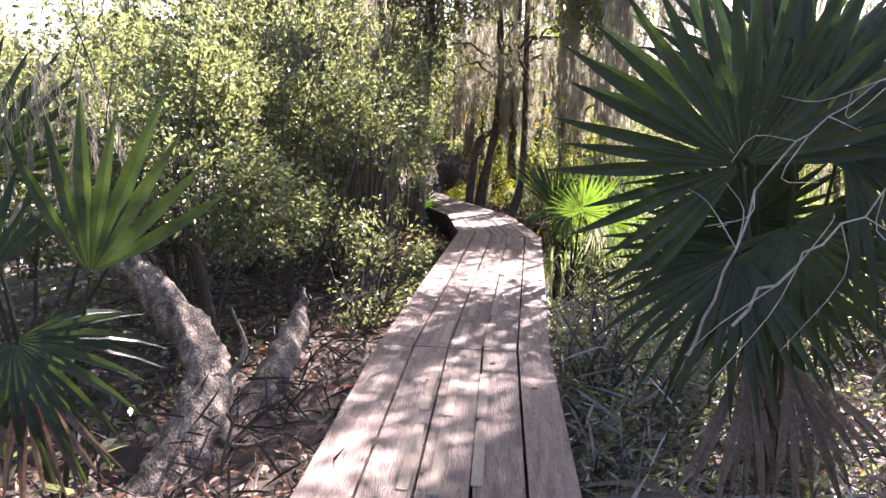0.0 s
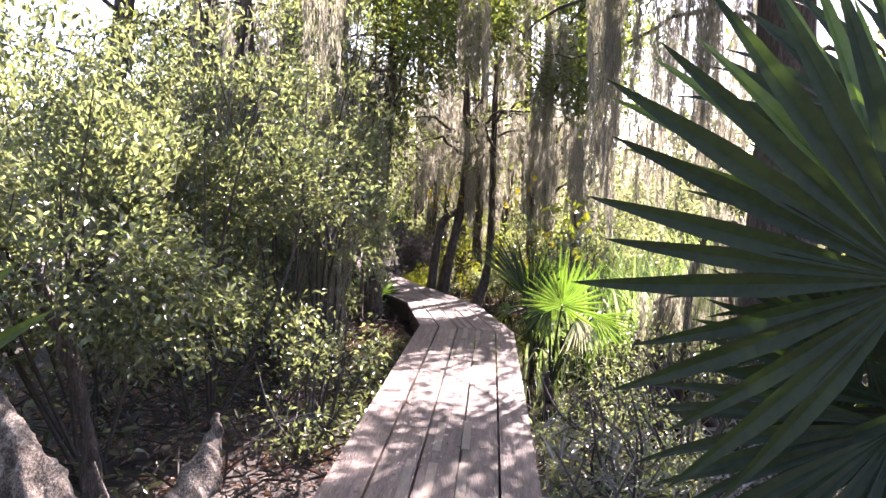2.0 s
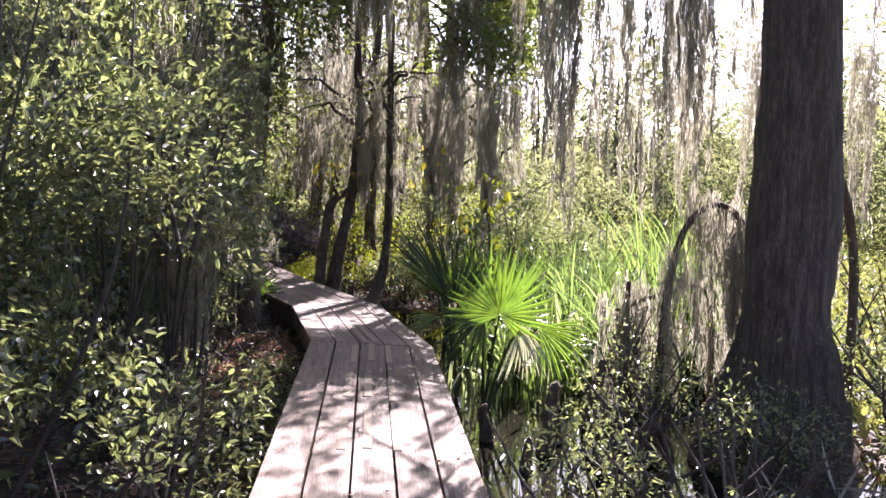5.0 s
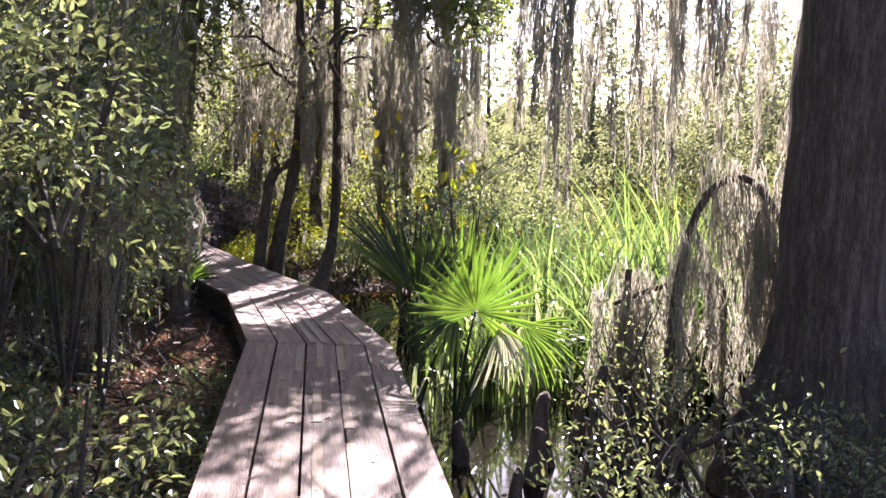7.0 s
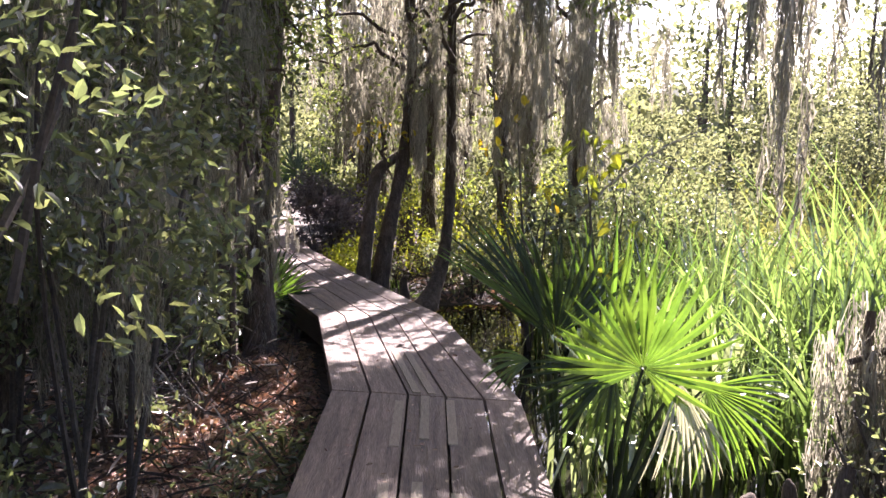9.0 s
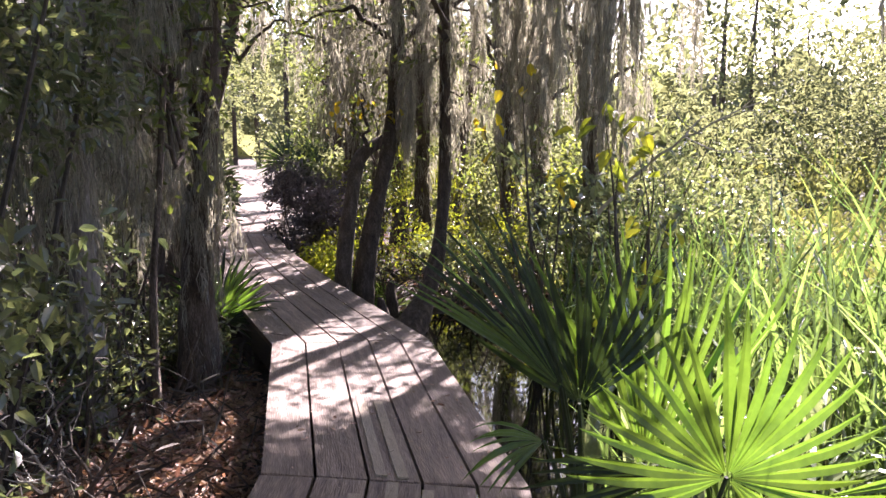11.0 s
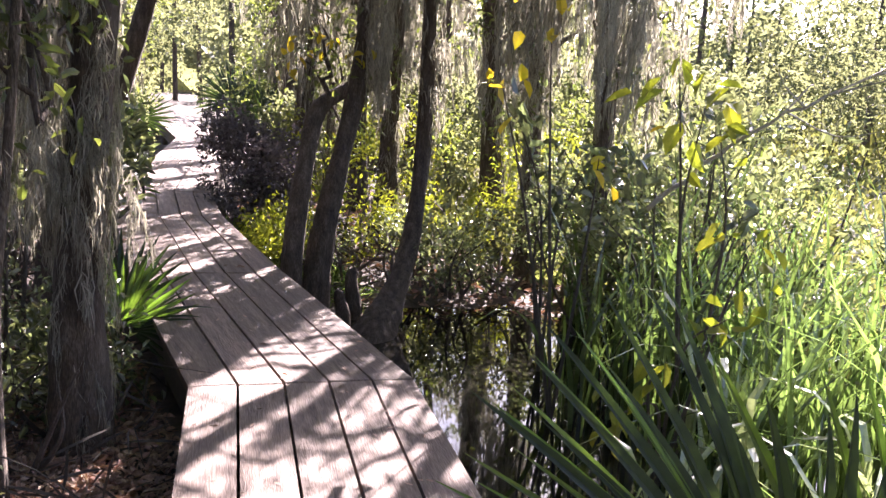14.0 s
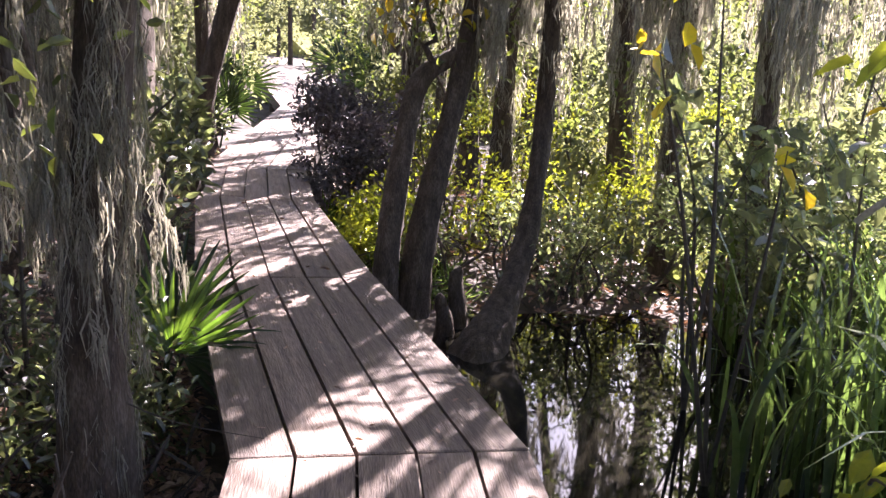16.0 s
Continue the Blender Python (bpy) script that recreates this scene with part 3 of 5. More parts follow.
def hang_curtain(x, y, bottom, kind, r, scale=1.0, label="grey-brown spanish moss hanging in a ragged curtain", turn=0.5):
    """A curtain whose lowest threads end at the height bottom."""
    k = scale * r.uniform(0.85, 1.15)
    if abs(x - mid(y)) < 0.9 and bottom < 2.5:
        bottom = 2.5 + r.uniform(0, 0.5)
    place = Matrix.LocRotScale(Vector((x, y, bottom + CURTAIN_LENGTH[kind] * k)), Euler((r.normal(0, 0.03), r.normal(0, 0.03), r.normal(0, turn) + 3.14 * (r.random() < 0.5))), (k * r.uniform(0.8, 1.3), k, k))
    if y > 18.6 or (x < -1.5 and y > 8):
        FAR_HUNG.append((kind, place))
        return None
    ob = new("spanish_moss", CURTAINS[kind])
    ob.matrix_world = place
    return tagged(ob, label, "moss", "moss hanging from the trees")


def hang_moss(p, kind, r, scale=1.0):
    if abs(p[0] - mid(p[1])) < 0.95 and p[2] - MOSS_LENGTH[kind] * 1.15 < 2.6 and p[1] < 30:
        return None
    place = Matrix.LocRotScale(Vector(p), Euler((0, 0, r.uniform(0, 6.28))), (scale * r.uniform(0.8, 1.3), scale * r.uniform(0.8, 1.3), scale * r.uniform(0.75, 1.15)))
    if p[1] > 20.3 or p[0] < -2.6:
        if p[1] > 26 and r.random() < 0.4:
            return None
        FAR_MOSS.append((kind, place))
        return None
    ropes = MOSS_KINDS[kind]
    ob = new("spanish_moss", ropes[0] if len(ropes) == 1 else None)
    ob.matrix_world = place
    for me in ropes if len(ropes) > 1 else ():
        part("strand", me, ob)
    tagged(ob, "grey-green spanish moss hanging from a limb", "moss", "moss hanging from the trees")
    return ob


# ---- trees ----
def tree(name, line, radii, label, seed, limbs=(), crowns=(), mat=None, leaf=None, moss=0, moss_low=1.2, kinds=(0, 1, 2, 3), flute=0.3, group="", leaf_len=0.075, category="tree", fur=0):
    """line: trunk points; limbs: lists of points; crowns: (centre, size, clumps)."""
    r = np.random.default_rng(seed)
    mat, leaf = mat or M_BARK, leaf or M_CANOPY
    base = Vector(line[0])
    it = thing(name, base, label, category, group)
    b = np.array(base)
    n = max(14, len(line) * 8)
    pts = curve_pts(line, n)
    rad = np.interp(np.linspace(0, 1, n), np.linspace(0, 1, len(radii)), radii)
    v, f = tube(pts, rad, 14, 0.10, seed, flute)
    part("trunk", mesh_np("trunk", v - b, f, mat, True), it)
    spots, tips = [], []
    for k, l in enumerate(limbs):
        q = curve_pts(l, 12)
        q[1:-1] += r.normal(0, 0.03, (10, 3))
        v, f = tube(q, np.linspace(min(rad[-1] * 0.8 + 0.012, 0.035), 0.007, 12), 8, 0.08, seed + k)
        part("limb", mesh_np("limb", v - b, f, mat, True), it)
        spots.append(q)
        for p in q[r.integers(5, 12, 3)]:
            tips.append(p + r.normal(0, 0.11, (16, 3)))
    if tips:
        pos = np.concatenate(tips)
        pos = pos[clear(pos, 0.7, 2.6)]
        sz = r.uniform(0.7, 1.2, len(pos)) * leaf_len
        v, f = leaves(pos, r.normal(0, 0.7, pos.shape) + np.array([0, 0, -0.2]), sz, sz * 0.42, r)
        part("twig_leaves", mesh_np("twig_leaves", v - b, f, leaf), it)
    for k in range(fur):
        p = pts[int(r.integers(n // 8, int(n * 0.5)))]
        a = r.uniform(0, 6.28)
        hang_moss(p + 0.09 * np.array([math.cos(a), math.sin(a), 0]), int(r.choice([6, 6, 7])), r, 0.9)
    if crowns:
        data = [cloud(r, c, s, cl, 26, 0.16, leaf_len, leaf_len * 0.42) for c, s, cl in crowns]
        v, f = join(data)
        part("crown", mesh_np("crown", v - b, f, leaf), it)
    if spots and moss:
        allp = np.concatenate(spots)
        allp = allp[allp[:, 2] > moss_low]
        for p in allp[r.integers(0, len(allp), moss)]:
            q = p + np.append(r.normal(0, 0.05, 2), 0)
            hang_moss(q, int(r.choice(kinds)), r)
    return it


def limb_fan(top, r, n, reach, rise):
    out = []
    for i in range(n):
        a = 6.28 * i / n + r.uniform(-0.4, 0.4)
        q = np.array(top) + np.array([0, 0, -r.uniform(0, 1.2)])
        e = q + np.array([math.cos(a) * reach, math.sin(a) * reach, rise + r.uniform(-0.4, 0.4)]) * r.uniform(0.7, 1.2)
        out.append([tuple(q), tuple((q + e) / 2 + np.array([0, 0, 0.25])), tuple(e)])
    return out


R = np.random.default_rng(100)
# large cypress on the marsh edge
tree("bald_cypress", [(3.66, 10.25, -0.6), (3.66, 10.25, 0.3), (3.68, 10.25, 1.5), (3.65, 10.25, 4.0), (3.62, 10.2, 9.0)], [0.46, 0.33, 0.30, 0.27, 0.2],
     "tall grey bald cypress trunk with flared foot and moss", 31, limb_fan((3.62, 10.2, 6.2), R, 6, 2.6, 0.4) + [[(3.6, 10.3, 3.3), (3.2, 12.0, 3.8), (2.6, 13.6, 3.6), (1.9, 14.6, 3.7)], [(3.7, 10.4, 3.4), (4.1, 12.4, 3.9), (4.5, 14.6, 3.7)], [(3.6, 10.3, 3.0), (4.6, 10.6, 3.2), (5.3, 11.0, 3.0)], [(3.6, 10.3, 4.0), (2.8, 10.6, 4.3), (1.9, 11.0, 4.2)], [(3.6, 10.3, 4.2), (3.2, 12.4, 4.4), (3.2, 14.2, 4.2)], [(3.6, 10.3, 3.7), (2.4, 12.2, 4.1), (1.75, 13.6, 4.0), (1.7, 15.4, 4.1)], [(3.6, 10.3, 4.4), (2.8, 13.6, 4.7), (2.5, 16.4, 4.4)]],
     # most lower crowns are added above the view to shade deck, log and shrubs
     [((3.6, 10.4, 8.2), (2.2, 2.2, 1.2), 70), ((3.2, 12.1, 5.5), (1.2, 1.2, 0.6), 100), ((3.2, 13.8, 5.8), (1.2, 1.3, 0.6), 105), ((3.3, 15.4, 6.1), (1.2, 1.2, 0.6), 15), ((1.5, 12.2, 5.2), (1.0, 1.0, 0.5), 105), ((1.4, 13.1, 5.3), (0.6, 0.6, 0.5), 30), ((3.9, 18.3, 6.2), (0.9, 0.9, 0.6), 50), ((3.0, 12.6, 4.5), (0.7, 0.9, 0.4), 30)], M_CYPRESS, leaf_len=0.10, moss=42, kinds=(2, 3, 3, 4), flute=0.6)
VEIL = np.random.default_rng(77)
for k in range(36):
    if k < 22:
        q = (VEIL.uniform(0.9, 2.4), VEIL.uniform(13.8, 16.8), VEIL.uniform(3.6, 4.5))
    else:
        q = (VEIL.uniform(4.2, 5.6), VEIL.uniform(10.4, 12.6), VEIL.uniform(2.7, 3.3))
    if 1.3 < q[0] < 2.3 and 13.4 < q[1] < 16:
        continue
    hang_moss(q, int(VEIL.choice([2, 3, 3, 4] if k < 22 else [1, 2, 3])), VEIL)
# thick curtains behind the leaning trunks, over the pool's far bank, and among the shaded trees
for k in range(86):
    x, y = VEIL.uniform(0.2, 3.4), VEIL.uniform(19.2, 24.5)
    if 1.2 < x < 2.8 and VEIL.random() < 0.8:
        continue
    hang_curtain(x, y, VEIL.uniform(0.9, 2.4) + 0.06 * (y - 19), int(VEIL.integers(0, 4)), VEIL)
for k in range(14):
    x, y = VEIL.uniform(2.3, 3.8), VEIL.uniform(17.6, 19.6)
    hang_curtain(x, y, VEIL.uniform(0.35, 1.9), int(VEIL.integers(0, 6)), VEIL, 0.9)
for k in range(70):
    y = VEIL.uniform(13.6, 21.0)
    x = mid(y) - VEIL.uniform(0.95, 3.2)
    hang_curtain(x, y, VEIL.uniform(0.3, 2.6), int(VEIL.integers(0, 6)), VEIL, 0.9)
for k in range(46):
    y = VEIL.uniform(22.0, 30.0)
    x = mid(y) + VEIL.uniform(-3.5, 1.2)
    hang_curtain(x, y, VEIL.uniform(2.3, 3.4), int(VEIL.integers(0, 4)), VEIL, 1.1)
for k in range(9):
    x, y = VEIL.uniform(0.7, 2.6), VEIL.uniform(13.5, 17.5)
    hang_curtain(x, y, VEIL.uniform(2.7, 3.4), int(VEIL.integers(1, 4)), VEIL)
# pair of leaning trunks beside the boardwalk
tree("leaning_tree", [(0.44, 18.45, -0.5), (0.47, 18.5, 0.1), (0.56, 18.7, 0.8), (0.66, 18.85, 1.22), (0.95, 18.9, 1.42)], [0.10, 0.085, 0.08, 0.075, 0.06],
     "dark leaning tree trunk bent over at its top", 32, [[(0.66, 18.85, 1.2), (0.72, 18.8, 1.55), (0.68, 18.75, 1.9)], [(0.93, 18.9, 1.42), (1.15, 18.95, 1.5), (1.3, 18.9, 1.75)]], (), flute=0.4, group="pair of leaning trunks")
tree("leaning_tree", [(0.64, 18.55, -0.5), (0.72, 18.6, 0.2), (0.90, 18.8, 1.0), (1.02, 18.9, 1.7), (1.1, 19.0, 3.0), (1.0, 19.1, 5.0)], [0.11, 0.095, 0.085, 0.08, 0.06, 0.04],
     "dark leaning trunk with a leafy moss-hung crown", 33, limb_fan((1.08, 19.0, 3.4), R, 6, 1.8, 0.5) + limb_fan((1.0, 19.0, 2.6), R, 4, 1.3, 0.3),
     [((0.8, 19.0, 5.2), (1.4, 1.5, 0.9), 80), ((0.9, 18.9, 2.5), (0.9, 0.8, 0.6), 14)], moss=14, moss_low=1.8, kinds=(0, 1, 1, 2), flute=0.4, group="pair of leaning trunks")
# low trunk leaning over the pool
tree("pool_tree", [(0.98, 17.75, -1.0), (1.12, 17.95, -0.62), (1.28, 18.2, -0.35), (1.45, 18.55, 0.0), (1.56, 18.8, 0.6), (1.6, 18.9, 1.6), (1.6, 18.9, 4.5)], [0.22, 0.19, 0.12, 0.085, 0.072, 0.065, 0.05],
     "dark wet trunk rising from the pool's edge", 34, limb_fan((1.6, 18.6, 3.4), R, 3, 1.2, 0.5), [((1.9, 19.2, 4.8), (1.2, 1.2, 0.7), 14)], moss=5, moss_low=1.7, kinds=(0, 1, 2))

NEAR_TREES = [(0.9, 25.6, 0.08, 8), (3.3, 19.0, 0.10, 8), (2.2, 24.0, 0.08, 8), (1.5, 21.6, 0.11, 8), (2.8, 21.5, 0.13, 9), (2.9, 20.0, 0.09, 8), (0.4, 23.5, 0.13, 9), (1.3, 24.5, 0.12, 9),
              (1.9, 29.5, 0.12, 9), (0.2, 27.5, 0.14, 9), (2.4, 27.0, 0.13, 9), (-0.1, 31.0, 0.12, 9), (1.2, 33.0, 0.13, 10)]
for i, (x, y, q, h) in enumerate(NEAR_TREES):
    lean = R.normal(0, 0.25, 2)
    top = (x + lean[0], y + lean[1], h * 0.62)
    tree("swamp_tree", [(x, y, -0.65), (x + lean[0] * 0.1, y, 0.5), (x + lean[0] * 0.5, y + lean[1] * 0.5, h * 0.3), top, (top[0], top[1], h)], [q * 1.5, q, q * 0.9, q * 0.75, q * 0.3],
         "dark slender swamp tree hung with grey moss", 200 + i, limb_fan((top[0], top[1], h * 0.55), R, 3, 1.5, 0.5) + limb_fan((x + lean[0] * 0.5, y, 3.2), R, 2 if i in (0, 2) else 6, 1.3, 0.3) + limb_fan((x, y, 2.3), R, 3, 0.7, 0.4),
         # the i == 1 crowns are added out of view to throw shade on the deck
         [((top[0], top[1], h * 0.85), (1.7, 1.7, 1.0), 9), ((x, y, 1.8 + R.uniform(0, 1)), (0.9, 0.9, 1.1), 30 if i > 5 else (5 if i in (1, 3, 4, 5) else 1)), ((x + R.normal(0, 0.4), y - 0.3, 0.5 + R.uniform(0, 0.8)), (0.7, 0.7, 0.6), 14 if i else 1)] + ([((3.1, 18.4, 5.2), (0.7, 0.9, 0.5), 90), ((3.6, 19.0, 5.6), (0.55, 0.6, 0.4), 60), ((3.4, 18.7, 4.8), (0.6, 0.6, 0.4), 70), ((4.6, 20.2, 4.7), (1.0, 1.2, 0.5), 110), ((5.3, 21.0, 5.2), (0.8, 0.8, 0.5), 60)] if i == 1 else []), fur=10 if i < 6 else 0, moss=15 if i > 2 else (6 if i else 2), moss_low=2.0, kinds=(1, 2, 2, 3), group="moss-hung trees ahead")

LEFT_TREES = [(-0.50, 15.35, 0.105, 7), (-0.62, 14.6, 0.022, 4.5), (-1.12, 17.8, 0.19, 8), (-1.75, 16.5, 0.16, 8), (-2.4, 18.5, 0.15, 8), (-1.9, 20.6, 0.12, 8), (-3.0, 22.5, 0.15, 9), (-2.6, 25.5, 0.12, 8), (-3.4, 16.6, 0.14, 8),
              (-3.2, 28.5, 0.14, 9), (-1.7, 12.6, 0.10, 7), (-3.9, 13.0, 0.14, 8), (-4.5, 19.5, 0.15, 9), (-3.6, 32.5, 0.15, 9), (-4.6, 25.0, 0.15, 9)]
for i, (x, y, q, h) in enumerate(LEFT_TREES):
    lean = R.normal(0, 0.2, 2)
    top = (x + lean[0], y + lean[1], h * 0.62)
    tree("swamp_tree", [(x, y, -0.5), (x + lean[0] * 0.1, y, 0.5), (x + lean[0] * 0.5, y + lean[1] * 0.5, h * 0.3), top, (top[0], top[1], h)], [q * 1.4, q, q * 0.9, q * 0.75, q * 0.3],
         "dark moss-covered swamp tree in deep shade", 300 + i, limb_fan((top[0], top[1], h * 0.5), R, 6, 1.9 if i > 1 else 0.5, 0.4) + limb_fan((x, y, 3.2), R, 5, 1.0 if i > 1 else 0.4, 0.2),
         [((top[0], top[1], h * 0.8), (2.2, 2.2, 1.4), 26 if y > 14 else 3), ((x, y, 2.4), (1.1, 1.1, 1.0), 30)], moss=(4, 0, 4, 4)[i] if i < 4 else 7, moss_low=1.3, kinds=(1, 2, 2, 3, 5), fur=16 if i == 0 else (3 if i < 4 else 0), group="shaded trees beyond the shrubs")


tree("pale_tree", [(-1.0, 14.57, -0.5), (-1.0, 14.57, 0.6), (-0.98, 14.6, 2.4), (-1.05, 14.6, 4.6), (-1.0, 14.6, 6.5)], [0.12, 0.085, 0.08, 0.07, 0.04],
     "slim pale grey-barked tree among shaded growth", 395, limb_fan((-1.0, 14.6, 5.0), R, 4, 1.2, 0.5), [((-1.0, 14.6, 6.2), (1.0, 1.0, 0.7), 14)], mat=M_PALEBARK, moss=3, moss_low=3.0)
for x, y, low in [(1.95, 10.97, 1.5), (2.18, 10.86, 1.0), (2.25, 10.82, 1.5), (2.5, 10.7, 1.3), (2.62, 10.66, 1.15), (2.85, 10.6, 1.7), (3.1, 10.5, 1.5)]:
    hang_curtain(x, y, low, 8, VEIL, 1.0, "long thin rope of grey spanish moss", 1.5)
tree("leaning_tree", [(-2.05, 22.6, -0.5), (-1.95, 22.6, 0.5), (-1.68, 22.7, 1.5), (-1.3, 22.9, 3.0), (-1.0, 23.0, 5.0)], [0.16, 0.13, 0.115, 0.10, 0.06],
     "dark mossy trunk leaning over the far boardwalk", 396, limb_fan((-1.2, 22.9, 3.6), R, 4, 1.2, 0.4), moss=0)
for k in range(54):
    y = VEIL.uniform(17.5, 27.0)
    hang_curtain(mid(y) - VEIL.uniform(1.0, 3.6), y, VEIL.uniform(0.7, 2.4), int(VEIL.integers(0, 4)), VEIL, 1.05)
# moss round the trunks ahead
for i, (x, y, q, h) in enumerate(NEAR_TREES[:9] + [(1.58, 18.85, 0.07, 6), (0.98, 18.95, 0.07, 5)]):
    for k in range(9):
        a = VEIL.uniform(0, 6.28)
        hang_curtain(x + (q + 0.03) * math.cos(a), y + (q + 0.03) * math.sin(a), VEIL.uniform(0.9, 2.8), (0, 4, 6)[k % 3], VEIL, 0.75, "grey-brown moss wrapped round a tree trunk", 1.6)
for k in range(5):
    hang_curtain(-1.95 + 0.1 * k, 4.55 + 0.1 * (k % 2), 1.15 + 0.08 * (k % 3), 6, VEIL, 0.55, "pale grey moss caught in the palmetto")
# moss in the dark growth beside the walk
for k in range(30):
    y = VEIL.uniform(10.4, 14.2)
    hang_curtain(mid(y) - VEIL.uniform(1.35, 3.0), y, VEIL.uniform(-0.1, 1.8), int(VEIL.integers(0, 6)), VEIL, 0.8)
for k in range(9):
    y = VEIL.uniform(14.0, 16.2)
    hang_curtain(mid(y) - VEIL.uniform(1.25, 1.95), y, VEIL.uniform(0.2, 1.7), (0, 1, 4, 5)[k % 4], VEIL, 0.85)
# moss wrapped round the shaded trunks
for i, (x, y, q, h) in enumerate(LEFT_TREES[:9]):
    for k in range(20 if i == 0 else 0 if i == 1 else 10):
        a = VEIL.uniform(0, 6.28)
        hang_curtain(x + q * 1.1 * math.cos(a), y + q * 1.1 * math.sin(a), VEIL.uniform(0.0, 2.6), (0, 4)[k % 2], VEIL, 0.7, "grey-brown moss wrapped round a tree trunk", 1.6)
# tall oaks added with crowns out of view, to shade walk, palms and shrubs
def oak(place, radius, height, reach, label, seed, moss=6, low=()):
    r = np.random.default_rng(seed)
    x, y = place
    limbs, crowns = list(low), []
    for cx, cy, cz, sx, sy, n in reach:
        limbs.append([(x, y, height * 0.55), ((x + cx) / 2, (y + cy) / 2, (height * 0.55 + cz) / 2 + 0.5), (cx, cy, cz - 0.2)])
        crowns.append(((cx, cy, cz), (sx, sy, 0.8), n))
    tree("shade_oak", [(x, y, -0.5), (x, y, 1.0), (x + 0.1, y, height * 0.4), (x + 0.1, y + 0.1, height * 0.75)], [radius * 1.5, radius, radius * 0.9, radius * 0.6], label, seed, limbs, crowns, moss=moss, moss_low=3.5, kinds=(1, 2, 3), leaf_len=0.10, group="tall oaks over the boardwalk")


oak((-3.0, 14.4), 0.2, 9, [(2.3, 16.7, 5.4, 0.9, 0.9, 60), (0.0, 14.4, 4.8, 0.8, 0.8, 50), (0.2, 15.5, 4.1, 0.9, 1.0, 110), (0.9, 16.9, 4.8, 0.9, 0.9, 110), (2.7, 17.3, 4.0, 0.7, 0.7, 45), (3.2, 17.6, 5.0, 0.6, 0.7, 55), (2.7, 16.2, 3.7, 0.55, 0.65, 60), (3.2, 16.9, 3.9, 0.5, 0.5, 45), (3.7, 18.8, 5.2, 0.6, 0.6, 55), (1.4, 15.6, 5.3, 1.0, 1.0, 140), (-0.5, 15.0, 5.6, 1.2, 1.4, 60), (-1.8, 17.2, 6.2, 1.6, 1.8, 80), (0.2, 19.6, 6.6, 1.5, 1.6, 60), (-2.6, 17.6, 6.6, 1.6, 1.6, 60)], "added live oak with crowns out of view shading the boardwalk", 351, moss=14, low=[[(-3.0, 14.4, 4.2), (-1.4, 14.2, 4.9), (0.6, 14.0, 5.0), (2.2, 14.3, 4.7)], [(-3.0, 14.4, 4.0), (-1.6, 16.4, 4.8), (0.4, 17.2, 4.9), (1.8, 17.0, 4.6)]])
oak((5.6, 6.2), 0.22, 9, [(4.1, 9.8, 5.8, 1.6, 1.5, 100), (4.6, 12.4, 6.4, 1.6, 1.5, 100), (2.6, 11.2, 6.4, 1.5, 1.5, 35), (3.0, 7.0, 5.8, 1.6, 1.6, 110), (3.3, 8.9, 5.5, 1.0, 1.0, 110), (3.6, 8.2, 4.5, 0.9, 0.9, 100), (4.6, 2.4, 6.4, 2.2, 2.2, 150), (3.0, -0.6, 6.6, 2.0, 2.0, 130)], "added mossy live oak shading the marsh side from out of view", 352)
oak((-4.6, 3.2), 0.24, 9, [(-1.5, 3.6, 6.4, 2.0, 2.0, 80), (0.9, 8.6, 6.4, 1.5, 1.6, 70), (-3.6, 5.0, 7.0, 1.6, 1.6, 60), (-3.0, 1.0, 6.2, 2.2, 2.2, 150), (-5.6, 2.0, 6.5, 2.4, 2.4, 150), (-6.2, 6.0, 6.6, 2.4, 2.4, 150), (-4.2, -2.0, 6.2, 2.4, 2.4, 150), (1.5, 7.0, 7.0, 1.6, 1.6, 110), (-0.5, 6.4, 7.2, 1.6, 1.6, 110)], "added live oak out of view, shading the palmetto side", 353)
oak((-5.6, 24.0), 0.24, 9, [(-0.5, 25.6, 6.5, 2.0, 2.0, 130), (-3.0, 27.6, 6.8, 2.2, 2.2, 100), (0.8, 22.8, 6.4, 1.2, 1.5, 80), (0.9, 20.0, 6.0, 1.1, 1.2, 120), (1.1, 19.0, 5.8, 1.0, 1.0, 110), (0.3, 18.2, 5.6, 1.0, 1.0, 110), (1.6, 21.6, 6.2, 1.1, 1.2, 50), (-2.5, 23.2, 6.3, 1.9, 1.9, 110)], "added live oak with crowns out of view shading the far boardwalk", 355, moss=8)
oak((-6.6, 11.0), 0.22, 9, [(-5.2, 9.2, 6.6, 2.0, 2.0, 140), (-6.6, 12.4, 6.8, 2.2, 2.2, 150), (-4.9, 13.4, 6.8, 1.8, 1.8, 110), (-8.0, 8.2, 6.5, 2.2, 2.2, 140), (1.0, 10.8, 7.0, 1.5, 1.5, 100), (-1.0, 9.4, 7.0, 1.6, 1.6, 110), (-1.6, 11.6, 7.2, 1.5, 1.5, 90)], "added live oak with crowns out of view shading the shrubs", 356, moss=4)
oak((-2.6, -3.5), 0.22, 9, [(-1.0, -5.0, 6.5, 2.4, 2.4, 150), (2.0, -6.0, 6.8, 2.4, 2.4, 150), (-4.6, -6.2, 6.6, 2.4, 2.4, 140), (0.5, -2.5, 6.5, 2.5, 2.5, 120), (2.5, 1.5, 6.6, 1.8, 1.8, 80)], "added live oak out of view, blocking sky light at the start", 354)


